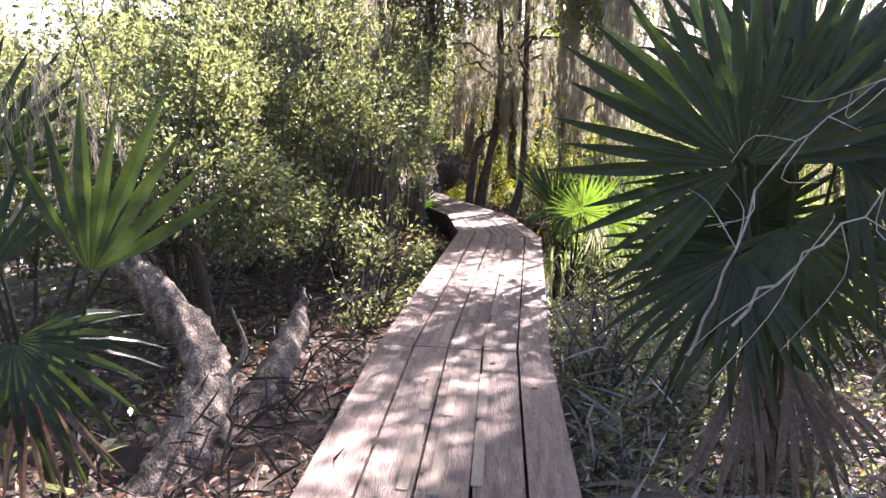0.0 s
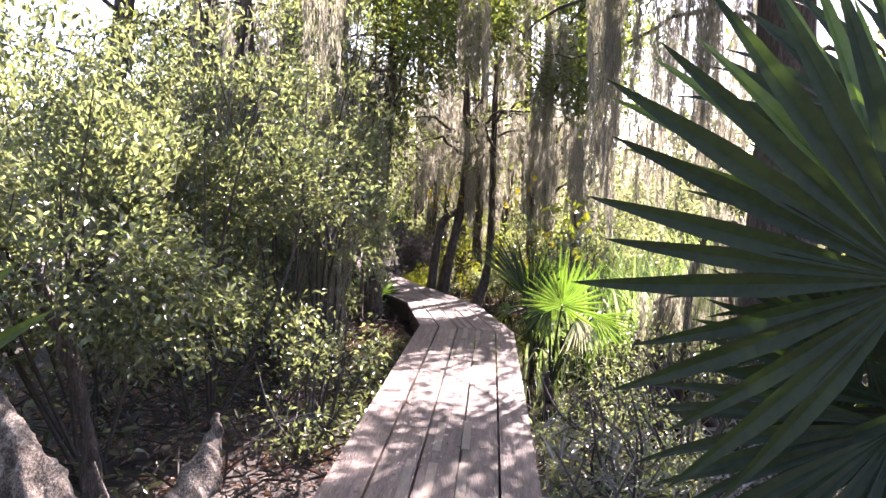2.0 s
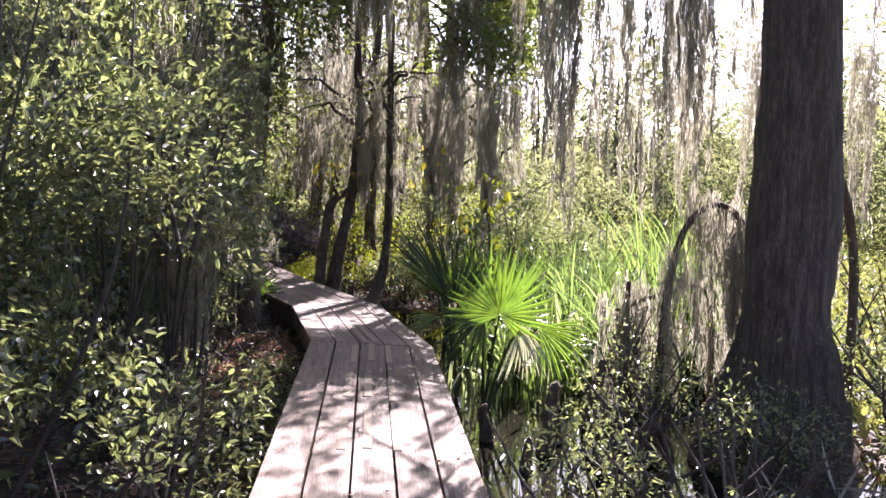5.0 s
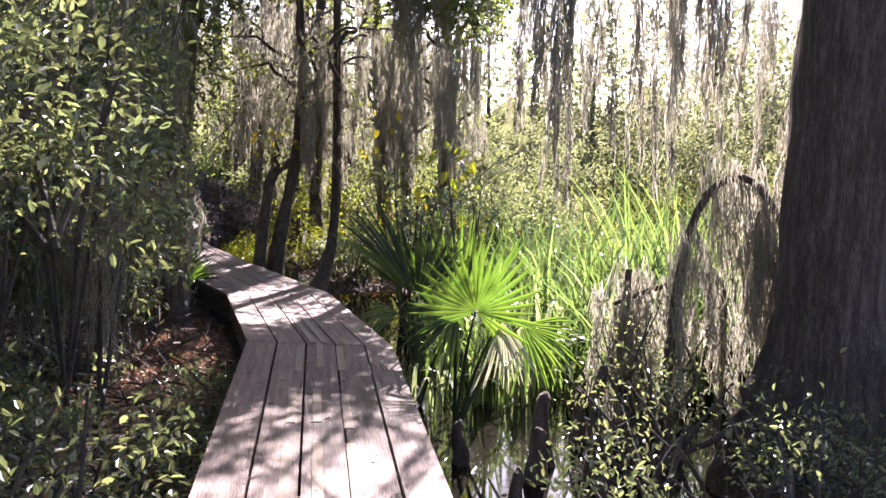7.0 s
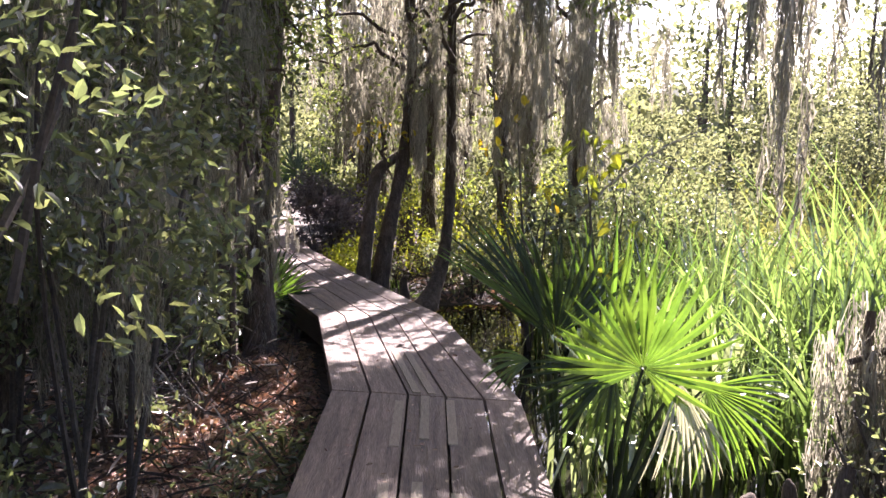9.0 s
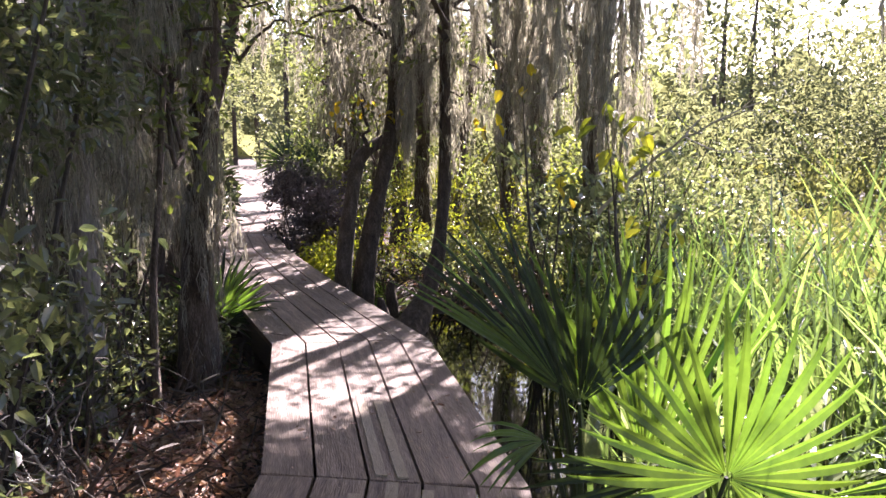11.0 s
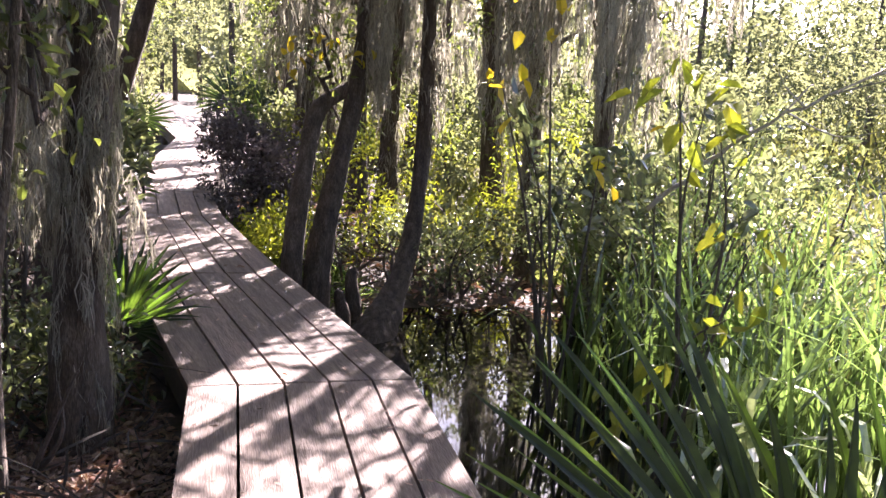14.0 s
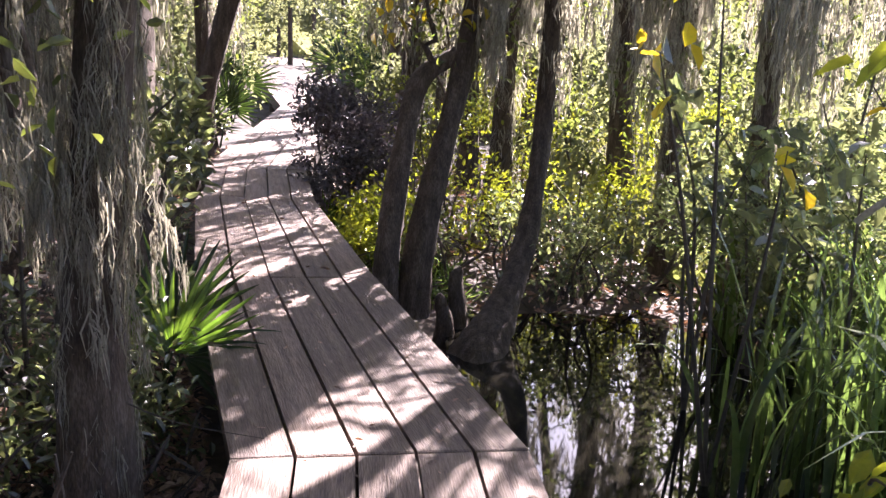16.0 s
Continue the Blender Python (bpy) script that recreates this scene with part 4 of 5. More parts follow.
# ---- shrubs along the left side and low growth ----
def shrub(name, place, size, clumps, label, seed, leaf=None, length=0.060, width=0.027, stems=6, per=26, clump=0.08, group="", half=0.60, shell=0.3, category="shrub", voids=-0.5, floor=-0.45):
    r = np.random.default_rng(seed)
    x, y, z0, h = place
    base = np.array([x, y, z0])
    it = thing(name, tuple(base), label, category, group)
    for k in range(stems):
        e = base + np.array([r.normal(0, size[0] * 0.55), r.normal(0, size[1] * 0.55), h * r.uniform(0.6, 1.0)])
        m = base + (e - base) * 0.5 + np.append(r.normal(0, 0.12, 2), 0)
        q = curve_pts([base + np.append(r.normal(0, 0.08, 2), -0.05), m, e], 9)
        q = q[clear(q, half)] if clear(q, half).sum() > 3 else None
        if q is None:
            continue
        v, f = tube(q, np.linspace(0.018, 0.005, len(q)), 6, 0.1, seed + k)
        part("stem", mesh_np("stem", v - base, f, M_TWIG), it)
    v, f = cloud(r, (x, y, z0 + h * 0.55), (size[0], size[1], h * 0.5), clumps, per, clump, length, width, shell, half, voids=voids, floor=floor)
    part("foliage", mesh_np("foliage", v - base, f, leaf or M_SHRUB), it)
    return it


LEFT_SHRUBS = [(-1.9, 7.7, 2.7, 1.1, 620), (-3.0, 6.9, 2.8, 1.2, 520), (-1.5, 9.0, 3.4, 1.0, 760), (-2.6, 9.2, 3.3, 1.2, 600), (-1.2, 10.6, 3.5, 0.9, 560), (-0.85, 11.7, 4.4, 0.75, 480), (-1.0, 12.8, 4.6, 0.75, 440), (-2.4, 11.2, 4.0, 1.1, 380), (-3.4, 12.4, 4.2, 1.4, 380), (-4.8, 10.4, 2.6, 1.4, 300), (-2.5, 13.8, 4.8, 1.1, 340), (-4.2, 8.0, 2.7, 1.3, 440), (-4.0, 5.4, 2.6, 1.1, 380), (-1.6, 12.4, 3.0, 0.9, 280),
               (-5.4, 6.4, 2.4, 1.3, 260), (-3.6, 11.6, 3.0, 1.2, 220), (-1.3, 13.5, 2.0, 0.7, 180), (-5.0, 3.8, 2.4, 1.2, 200), (-5.6, 9.6, 2.2, 1.4, 200)]
for i, (x, y, h, w, dense) in enumerate(LEFT_SHRUBS):
    shrub("wax_myrtle", (x, y, -0.42, h), (w, w, h), dense, "tall dense glossy green shrub beside the boardwalk", 400 + i, half=0.95 if y < 10.3 else 0.68, group="tall shrubs along the boardwalk", voids=-0.25 if y < 10.3 else 0.45, floor=0.4 if y < 9.5 else -0.45, shell=0.15, clump=0.07)
EDGE_SHRUBS = [(-0.6, 8.3, 0.9, 0.35), (-0.55, 8.9, 1.1, 0.5), (-0.6, 10.2, 0.8, 0.4)]
for i, (x, y, h, w) in enumerate(EDGE_SHRUBS):
    shrub("low_shrub", (x, y, -0.42, h), (w, w, h), 80, "low leafy shrub leaning at the boardwalk edge", 430 + i, length=0.05, width=0.022, per=18, clump=0.08, group="low shrubs at the boardwalk edge")
SHADE_SHRUBS = [(-0.72, 14.95, 0.75, 0.3), (-0.95, 14.2, 0.7, 0.35), (-0.62, 15.6, 0.6, 0.25), (-1.15, 15.2, 1.7, 0.55), (-1.8, 14.4, 1.9, 0.8), (-1.0, 16.2, 1.5, 0.45), (-2.5, 15.4, 2.0, 0.8), (-1.3, 18.9, 1.3, 0.5), (-0.75, 13.4, 0.6, 0.4), (-1.4, 14.6, 1.0, 0.6), (-2.4, 14.0, 1.4, 0.8), (-1.6, 18.2, 1.0, 0.6), (-2.2, 16.2, 1.3, 0.8), (-1.9, 19.4, 1.0, 0.6), (-0.62, 15.9, 0.35, 0.25), (1.35, 18.95, 0.55, 0.4), (1.9, 19.0, 0.6, 0.5), (2.4, 19.2, 0.7, 0.5), (1.6, 19.6, 0.6, 0.5), (0.9, 19.4, 0.45, 0.35), (-2.4, 21.5, 1.2, 0.7), (-3.2, 19.0, 1.6, 0.9), (-2.5, 24.0, 1.0, 0.6)]
for i, (x, y, h, w) in enumerate(SHADE_SHRUBS):
    shrub("understory_shrub", (x, y, -0.42, h), (w, w, h), 130 if h > 1.45 else 45 if x < 0 and y < 16.1 else 70, "dark understory shrub in shade", 450 + i, per=20, clump=0.1, group="understory shrubs", voids=0.5 if x < 0 and y < 16.1 else -0.3)
RIGHT_SHRUBS = [(1.35, 6.4, 0.7, 0.4), (1.55, 7.4, 0.8, 0.5), (2.2, 8.2, 0.9, 0.6), (1.75, 9.0, 0.7, 0.4), (2.6, 6.6, 1.1, 0.7), (2.9, 9.2, 0.8, 0.5), (2.0, 5.3, 0.9, 0.5), (3.6, 7.6, 1.0, 0.7), (2.5, 4.0, 1.6, 0.7), (4.8, 9.4, 1.6, 0.9), (5.4, 11.2, 1.8, 1.0), (4.6, 12.0, 1.0, 0.7), (6.4, 10.0, 2.2, 1.2), (3.2, 9.6, 0.7, 0.5), (4.4, 9.7, 1.0, 0.6), (4.9, 10.4, 1.3, 0.7), (4.3, 8.6, 0.9, 0.7), (2.7, 10.4, 0.8, 0.5), (3.0, 11.2, 1.0, 0.5), (2.4, 9.7, 0.6, 0.5)]
for i, (x, y, h, w) in enumerate(RIGHT_SHRUBS):
    shrub("twiggy_bush", (x, y, -0.45, h), (w, w, h), 60 if x < 4.5 else 130, "low twiggy grey-green bush on the marsh edge", 470 + i, per=16, clump=0.09, length=0.04, width=0.016, stems=12, group="twiggy bushes by the boardwalk")
shrub("dark_shrub", (-0.22, 21.9, -0.42, 1.25), (0.66, 0.7, 1.2), 520, "dense dull purple-grey shrub beside the boardwalk", 490, M_PURPLE, 0.07, 0.03, stems=3, shell=0.5, half=0.36)
for i, (x, y, h, w) in enumerate([(0.35, 20.3, 0.5, 0.5), (0.0, 19.9, 0.35, 0.35), (1.1, 20.4, 1.0, 0.7), (2.2, 20.6, 0.9, 0.8), (1.8, 22.2, 1.6, 1.0), (3.4, 21.0, 1.5, 1.0), (0.9, 22.4, 1.3, 0.8)]):
    shrub("sunlit_bush", (x, y, -0.45, h), (w, w, h), 70, "sunlit yellow-green bush behind the leaning trunks", 500 + i, M_YOUNG, 0.06, 0.026, group="sunlit bushes behind the trunks")

for i, (x, y, h, w) in enumerate([(-4.2, 30.5, 3.5, 1.6), (-5.0, 36.0, 4.5, 2.0), (0.8, 30.0, 3.0, 1.5), (2.8, 25.0, 2.4, 1.3), (4.4, 26.5, 3.2, 1.6), (-5.5, 15.0, 3.6, 1.6), (-6.5, 18.0, 4.2, 1.9), (-7.5, 13.0, 4.2, 1.9), (-8.5, 9.5, 4.4, 2.0), (-4.6, 20.8, 3.6, 1.6), (-8.0, 22.0, 4.6, 2.0), (-8.0, 5.5, 4.2, 2.0), (-3.9, 22.2, 3.4, 1.3), (-3.7, 25.8, 3.2, 1.3), (-5.6, 22.6, 4.0, 1.6), (-6.6, 25.6, 4.4, 1.8), (1.2, 37.0, 4.5, 2.0), (-2.2, 42.0, 5.0, 2.6), (3.4, 31.0, 4.0, 1.9), (6.4, 28.5, 3.4, 1.8), (-6.0, 27.0, 3.5, 1.8), (0.6, 26.4, 1.6, 1.0), (5.6, 22.4, 1.4, 1.0), (7.0, 24.4, 2.2, 1.3)]):
    shrub("back_bush", (x, y, -0.45, h), (w, w, h), 200, "sunlit bush in the woods beyond", 520 + i, M_FAR, 0.125, 0.056, stems=3, per=17, clump=0.14, group="bushes in the woods beyond")


MARGIN = np.random.default_rng(585)
for i, a in enumerate(np.linspace(0.26, 1.2, 15)):
    d = MARGIN.uniform(22, 27)
    h = MARGIN.uniform(3.8, 6.2) if a > 0.48 else MARGIN.uniform(2.2, 3.0)
    shrub("marsh_edge_tree", (d * math.sin(a), 12 + d * math.cos(a), -0.5, h), (1.9, 1.9, h), 170, "sunlit grey-green tree on the marsh edge", 560 + i, M_FAR, 0.15, 0.075, stems=3, per=17, clump=0.2, group="trees along the marsh edge", shell=0.2, category="tree")


# ---- reeds and marsh ----
def tuft(seed, blades, height, spread, width, arch=0.55, power=1.5):
    """The blades of one tuft, each (verts, faces)."""
    r = np.random.default_rng(seed)
    out = []
    for _ in range(blades):
        h = height * r.uniform(0.6, 1.15)
        a = r.uniform(0, 6.28)
        lean = np.array([math.cos(a), math.sin(a), 0]) * r.uniform(0.1, 1.0) * h * 0.7
        t = np.linspace(0, 1, 7)
        bend = r.uniform(1.6, 3.2)
        p = np.append(r.normal(0, spread, 2), 0) + lean * (t ** bend)[:, None] + np.array([0, 0, 1.0]) * (h * (t - arch * r.random() ** power * t ** 3))[:, None]
        s = np.array([-math.sin(a + 0.5), math.cos(a + 0.5), 0])
        w = width * r.uniform(0.6, 1.2) * (np.array([0.6, 1, 1, 0.9, 0.7, 0.4, 0.03]))[:, None]
        v = np.stack([p - s * w / 2, p - np.array([0, 0, 0.003]), p + s * w / 2], 1).reshape(-1, 3)
        k = np.arange(6)[:, None] * 3
        out.append((v, np.concatenate([k + np.array([[0, 1, 4, 3]]), k + np.array([[1, 2, 5, 4]])])))
    return out


TUFTS = [tuft(600 + i, 30, h, 0.17, 0.034) for i, h in enumerate((1.0, 1.2, 1.4, 1.7))]
BLADE_MESH = [[mesh_np("blade", *b, M_REED) for b in k] for k in TUFTS]
r = np.random.default_rng(61)
spots = []
for i in range(105):
    y = 12.2 + 6.3 * r.random() ** 1.3
    x = mid(y) + r.uniform(1.3 if y < 14.5 else 2.1, 5.2)
    if not (y > 16.2 and x < 3.0 or (x < 2.2 and y < 12.9)):
        spots.append((x, y, int(r.integers(0, 4)), r.uniform(0, 6.28), r.uniform(0.75, 1.05) * (1.28 if 12.9 < y < 16.5 and x > 2.3 else 1.0)))
spots.sort(key=lambda q: math.hypot(q[0] - 1.0, q[1] - 11.0))
rest = []
for i, (x, y, k, turn, tall) in enumerate(spots):
    place = Matrix.LocRotScale((x, y, -0.6), Euler((0, 0, turn)), (1, 1, tall))
    if i < 60:
        ob = new("reed_tuft")
        ob.matrix_world = place
        tagged(ob, "tuft of tall sunlit green reed blades in the marsh", "reeds", "reed tufts in the marsh")
        for me in BLADE_MESH[k]:
            part("blade", me, ob)
    else:
        m = np.array(place)
        v, f = join(TUFTS[k])
        rest.append((v @ m[:3, :3].T + m[:3, 3], f))
v, f = join(rest)
tagged(new("reed_bed", mesh_np("reed_bed", v, f, M_REED)), "bed of tall green reeds farther into the marsh", "reeds", kind="stuff")


for i, (x, y, n, h) in enumerate([(1.52, 12.40, 4, 0.95), (1.72, 12.5, 5, 0.95), (2.15, 12.7, 8, 1.1), (2.5, 12.6, 9, 1.2), (2.9, 13.1, 9, 1.3), (2.4, 13.6, 9, 1.5), (3.1, 14.3, 9, 1.6), (2.7, 15.3, 8, 1.9), (2.0, 13.2, 8, 1.1), (2.35, 13.0, 8, 1.25), (2.75, 12.8, 9, 1.2), (3.2, 13.6, 9, 1.4), (3.5, 13.0, 9, 1.2), (2.1, 14.2, 7, 1.4), (2.6, 14.6, 8, 1.6), (3.7, 14.4, 8, 1.5)]):
    ob = thing("broad_reed", (x, y, -0.55), "clump of broad arching reed blades with sun gloss painted pale", "reeds", "broad reeds at the boardwalk edge")
    for v, f in tuft(650 + i, n, h, 0.05, 0.05, 1.15, 0.45):
        ok = clear(v + np.array([x, y, -0.55]), 0.62).all()
        if ok:
            part("blade", mesh_np("blade", v, f, M_GLINTREED), ob)


def marsh():
    """Low yellow-green plants over the open marsh."""
    r = np.random.default_rng(62)
    n = 50000
    y = 8.5 + 35 * r.random(n)
    y = y - 3.2 * r.random(n) ** 2 * (y < 12)
    x = mid(y) + np.where(y < 12.5, 4.0, 3.6) + 30 * r.random(n) ** 1.3
    pos = np.stack([x, y, -0.55 + r.random(n) * 0.55 * (0.6 + 0.4 * np.sin(x) * np.sin(y * 0.8))], 1)
    way = np.stack([r.normal(0, 0.6, n), r.normal(0, 0.6, n), np.full(n, 0.7)], 1)
    L = r.uniform(0.14, 0.28, n)
    k = 9000
    far = np.stack([r.uniform(2, 60, k), r.uniform(38, 70, k), r.uniform(-0.5, 0.3, k)], 1)
    pos, way = np.concatenate([pos, far]), np.concatenate([way, way[:k]])
    L = np.concatenate([L, r.uniform(0.4, 0.8, k)])
    ob = new("marsh_plants", mesh_np("marsh_plants", *leaves(pos, way, L, L * 0.35, r), M_MARSH))
    tagged(ob, "low yellow-green marsh plants covering open water", "marsh plants", kind="stuff")


marsh()


shrub("leaning_spray", (-0.70, 9.9, 1.15, 1.1), (0.40, 0.5, 0.9), 64, "spray of pale sunlit leaves leaning out of the shrubs", 480, stems=4, half=0.62, group="sunlit sprays", length=0.056, width=0.024)
shrub("leaning_spray", (-0.66, 17.0, 0.5, 0.8), (0.28, 0.35, 0.6), 60, "spray of pale sunlit leaves leaning out of the shrubs", 481, stems=4, half=0.55, group="sunlit sprays", length=0.10, width=0.038)

def far_moss():
    """The moss deeper in the woods, joined."""
    data = []
    for kind, place in FAR_MOSS:
        v, f = COARSE_MOSS[min(kind, 5)]
        m = np.array(place)
        data.append((v @ m[:3, :3].T + m[:3, 3], f))
    for kind, place in FAR_HUNG:
        v, f = FAR_SHEETS[kind]
        m = np.array(place)
        data.append((v @ m[:3, :3].T + m[:3, 3], f))
    v, f = join(data)
    ob = new("far_moss", mesh_np("far_moss", v, f, M_MOSS))
    tagged(ob, "grey moss hanging from the trees farther off", "moss", kind="stuff")


far_moss()

# ---- fallen logs, snags, branches ----
def log(name, line, radii, label, seed, stubs=(), mat=None):
    base = np.array(line[0])
    it = thing(name, tuple(base), label, "log")
    n = 56
    v, f = tube(curve_pts(line, n), np.interp(np.linspace(0, 1, n), np.linspace(0, 1, len(radii)), radii), 26, 0.05, seed)
    lump = np.sin(v[:, 0] * 31 + v[:, 2] * 13) * np.sin(v[:, 1] * 17 + v[:, 0] * 9) + 0.6 * np.sin(v[:, 1] * 47) * np.sin(v[:, 2] * 41 + v[:, 0] * 37)
    v = v + unit(v - curve_pts(line, n).repeat(26, 0)) * (0.026 * lump)[:, None]
    part("trunk", mesh_np("trunk", v - base, f, mat or M_LOG, True), it)
    for k, st in enumerate(stubs):
        v, f = tube(curve_pts(st, 9), np.linspace(0.028, 0.006, 9), 7, 0.12, seed + k)
        part("branch", mesh_np("branch", v - base, f, M_LOG, True), it)
    return it


log("fallen_log", [(-1.36, 4.6, -0.50), (-1.22, 5.2, -0.13), (-1.40, 5.7, 0.14), (-1.95, 6.2, 0.52), (-2.5, 6.6, 0.75)], [0.17, 0.15, 0.125, 0.10, 0.08],
    "bleached grey fallen log with flaking bark", 71, [[(-1.25, 5.1, -0.1), (-1.0, 5.0, -0.25), (-0.75, 5.1, -0.22)], [(-1.2, 5.3, -0.05), (-1.05, 5.5, 0.15), (-1.15, 5.6, 0.4)]])
log("broken_log", [(-1.25, 5.55, -0.55), (-1.09, 6.2, -0.32), (-1.00, 6.8, -0.06), (-1.00, 7.05, 0.08), (-0.99, 7.14, 0.24)], [0.14, 0.13, 0.10, 0.055, 0.02],
    "grey broken log with a pointed upright end", 72, [[(-1.1, 6.0, -0.35), (-0.85, 5.8, -0.42), (-0.62, 5.7, -0.40)]])
log("hanging_branch", [(-2.8, 7.1, 1.55), (-2.5, 7.0, 1.37), (-2.03, 7.0, 1.06), (-1.77, 7.0, 0.53), (-1.65, 7.0, -0.42)], [0.02, 0.03, 0.035, 0.04, 0.05], "bare brown branch bending through the shrubs", 73, mat=M_BARK)


def bare_branch(line, radius, label, seed, twigs=8, spread=0.25, mat=None):
    r = np.random.default_rng(seed)
    q = curve_pts(line, 16)
    q[1:-1] += r.normal(0, 0.012, (14, 3))
    base = q[0].copy()
    it = thing("bare_branch", tuple(base), label, "branch", "bare branches")
    v, f = tube(q, np.linspace(radius, radius * 0.25, 16), 6, 0.1, seed)
    stem = part("main_stem", mesh_np("main_stem", v - base, f, mat or M_TWIG), it)
    for k in range(twigs):
        s0 = q[int(r.integers(3, 15))]
        e = s0 + r.normal(0, spread, 3) * np.array([1, 0.5, 0.8])
        w = curve_pts([s0, (s0 + e) / 2 + r.normal(0, spread * 0.2, 3), e], 7)
        v, f = tube(w, np.linspace(radius * 0.4, 0.0012, 7), 5, 0.1, seed + k)
        part("twig", mesh_np("twig", v - base, f, mat or M_TWIG), stem)


M_PALETWIG = material("pale_twig", [(0.20, 0.175, 0.15), (0.42, 0.39, 0.34)], 0.85, 12.0, (1, 1, 1), 0.4, 0.2)
bare_branch([(1.02, 3.3, 0.75), (1.08, 3.2, 1.02), (1.22, 3.2, 1.36), (1.42, 3.2, 1.58), (1.7, 3.2, 1.75)], 0.006, "thin pale bare branch hanging before the palm", 81, 9, mat=M_PALETWIG)
bare_branch([(1.1, 3.1, 0.9), (1.25, 3.05, 1.1), (1.5, 3.0, 1.32), (1.75, 3.0, 1.42)], 0.006, "thin pale bare branch hanging before the palm", 82, 8, mat=M_PALETWIG)
bare_branch([(2.55, 15.9, 0.85), (2.8, 15.6, 1.2), (3.1, 15.3, 1.5), (3.6, 15.2, 1.75)], 0.016, "pale bare branch reaching across the pool", 83, 5, mat=M_PALETWIG)
bare_branch([(3.55, 10.1, 0.2), (3.0, 10.2, -0.05), (2.5, 10.3, -0.3), (2.1, 10.5, -0.42)], 0.03, "fallen pale branch at the cypress foot", 84, 6)
bare_branch([(-0.9, 7.8, -0.1), (-0.65, 7.7, 0.05), (-0.35, 7.65, 0.12)], 0.007, "thin broken branch at the boardwalk edge", 85, 3, mat=M_PALETWIG)
bare_branch([(-1.3, 13.6, -0.3), (-0.9, 13.9, 0.1), (-0.6, 14.1, 0.25)], 0.012, "thin bare branch in shade", 86, 9, 0.35)
bare_branch([(-1.2, 14.9, -0.35), (-0.8, 14.6, -0.1), (-0.35, 14.4, -0.3)], 0.012, "thin bare branch in shade", 87, 9, 0.35)

BRUSH = np.random.default_rng(880)
for k in range(14):
    y = BRUSH.uniform(12.6, 15.4)
    x = mid(y) - BRUSH.uniform(1.3, 2.6)
    z = float(ground_z(np.array([x]), np.array([y]))[0])
    reach = BRUSH.normal(0, 0.45, 2)
    bare_branch([(x, y, z), (x + reach[0] * 0.4, y + reach[1] * 0.4, z + 0.35), (x + reach[0], y + reach[1], z + BRUSH.uniform(0.5, 1.1))], 0.011, "thin bare branch in shade", 890 + k, 10, 0.3, M_PALETWIG if k % 2 else None)


def snag(line, radius, label, seed, moss):
    r = np.random.default_rng(seed)
    q = curve_pts(line, 18)
    base = q[0].copy()
    it = thing("mossy_snag", tuple(base), label, "dead tree", "moss-draped snags on the marsh edge")
    v, f = tube(q, np.linspace(radius, radius * 0.5, 18), 9, 0.15, seed)
    part("stem", mesh_np("stem", v - base, f, M_BARK, True), it)
    top = q[q[:, 2] > q[:, 2].max() - 0.45]
    for k in range(moss):
        p = top[int(r.integers(0, len(top)))] + r.normal(0, 0.07, 3)
        kind = int(r.choice([6, 6, 7]))
        fit_to = min(1.0, (p[2] + 0.5) / CURTAIN_LENGTH[kind])
        hang_curtain(p[0], p[1], p[2] - CURTAIN_LENGTH[kind] * fit_to, kind, r, fit_to, "grey-brown moss draped over a dead stem", 1.5)


snag([(3.02, 11.1, -0.6), (3.08, 11.05, 0.7), (3.22, 11.0, 1.28), (3.48, 10.95, 1.42), (3.72, 10.95, 1.2), (3.85, 10.9, 0.9)], 0.035, "arched dead stem draped with grey moss", 91, 22)
snag([(2.92, 11.5, -0.6), (2.9, 11.5, 0.2), (2.93, 11.5, 0.74)], 0.05, "short broken stem draped with grey moss", 92, 6)
snag([(3.75, 11.6, -0.6), (3.7, 11.5, 0.45), (3.5, 11.35, 0.72), (3.15, 11.3, 0.66), (2.8, 11.45, 0.5)], 0.03, "low bent bough draped to the ground with grey moss", 93, 15)
snag([(3.55, 8.3, -0.6), (3.55, 8.3, 0.1), (3.5, 8.3, 0.5)], 0.10, "dark mossy stump on the marsh edge", 90, 4)
snag([(4.9, 11.3, -0.6), (4.9, 11.3, 1.0), (4.6, 11.3, 1.9), (4.2, 11.4, 2.0)], 0.05, "leaning dead stem draped with grey moss", 89, 10)
snag([(2.45, 10.9, -0.6), (2.45, 10.9, -0.1), (2.5, 10.9, 0.18)], 0.06, "short dark stump draped with moss", 94, 2)


def sapling(place, tops, leaf_n, label, seed, leaf, length=0.12):
    r = np.random.default_rng(seed)
    base = np.array(place, dtype=float)
    it = thing("sapling", place, label, "sapling", "saplings by the pool")
    pos = []
    for k, t in enumerate(tops):
        t = np.array(t)
        q = curve_pts([base, base + (t - base) * 0.55 + np.array([r.normal(0, 0.1), 0, 0.25]), t], 12)
        v, f = tube(q, np.linspace(0.014, 0.003, 12), 6, 0.1, seed + k)
        part("stem", mesh_np("stem", v - base, f, M_TWIG), it)
        pos.append(t + r.normal(0, 0.10, (leaf_n, 3)))
    pos = np.concatenate(pos)
    way = r.normal(0, 0.7, pos.shape) + np.array([0, -0.2, -0.5])
    L = r.uniform(0.7, 1.3, len(pos)) * length
    v, f = leaves(pos, way, L, L * 0.5, r)
    part("foliage", mesh_np("foliage", v - base, f, leaf), it)


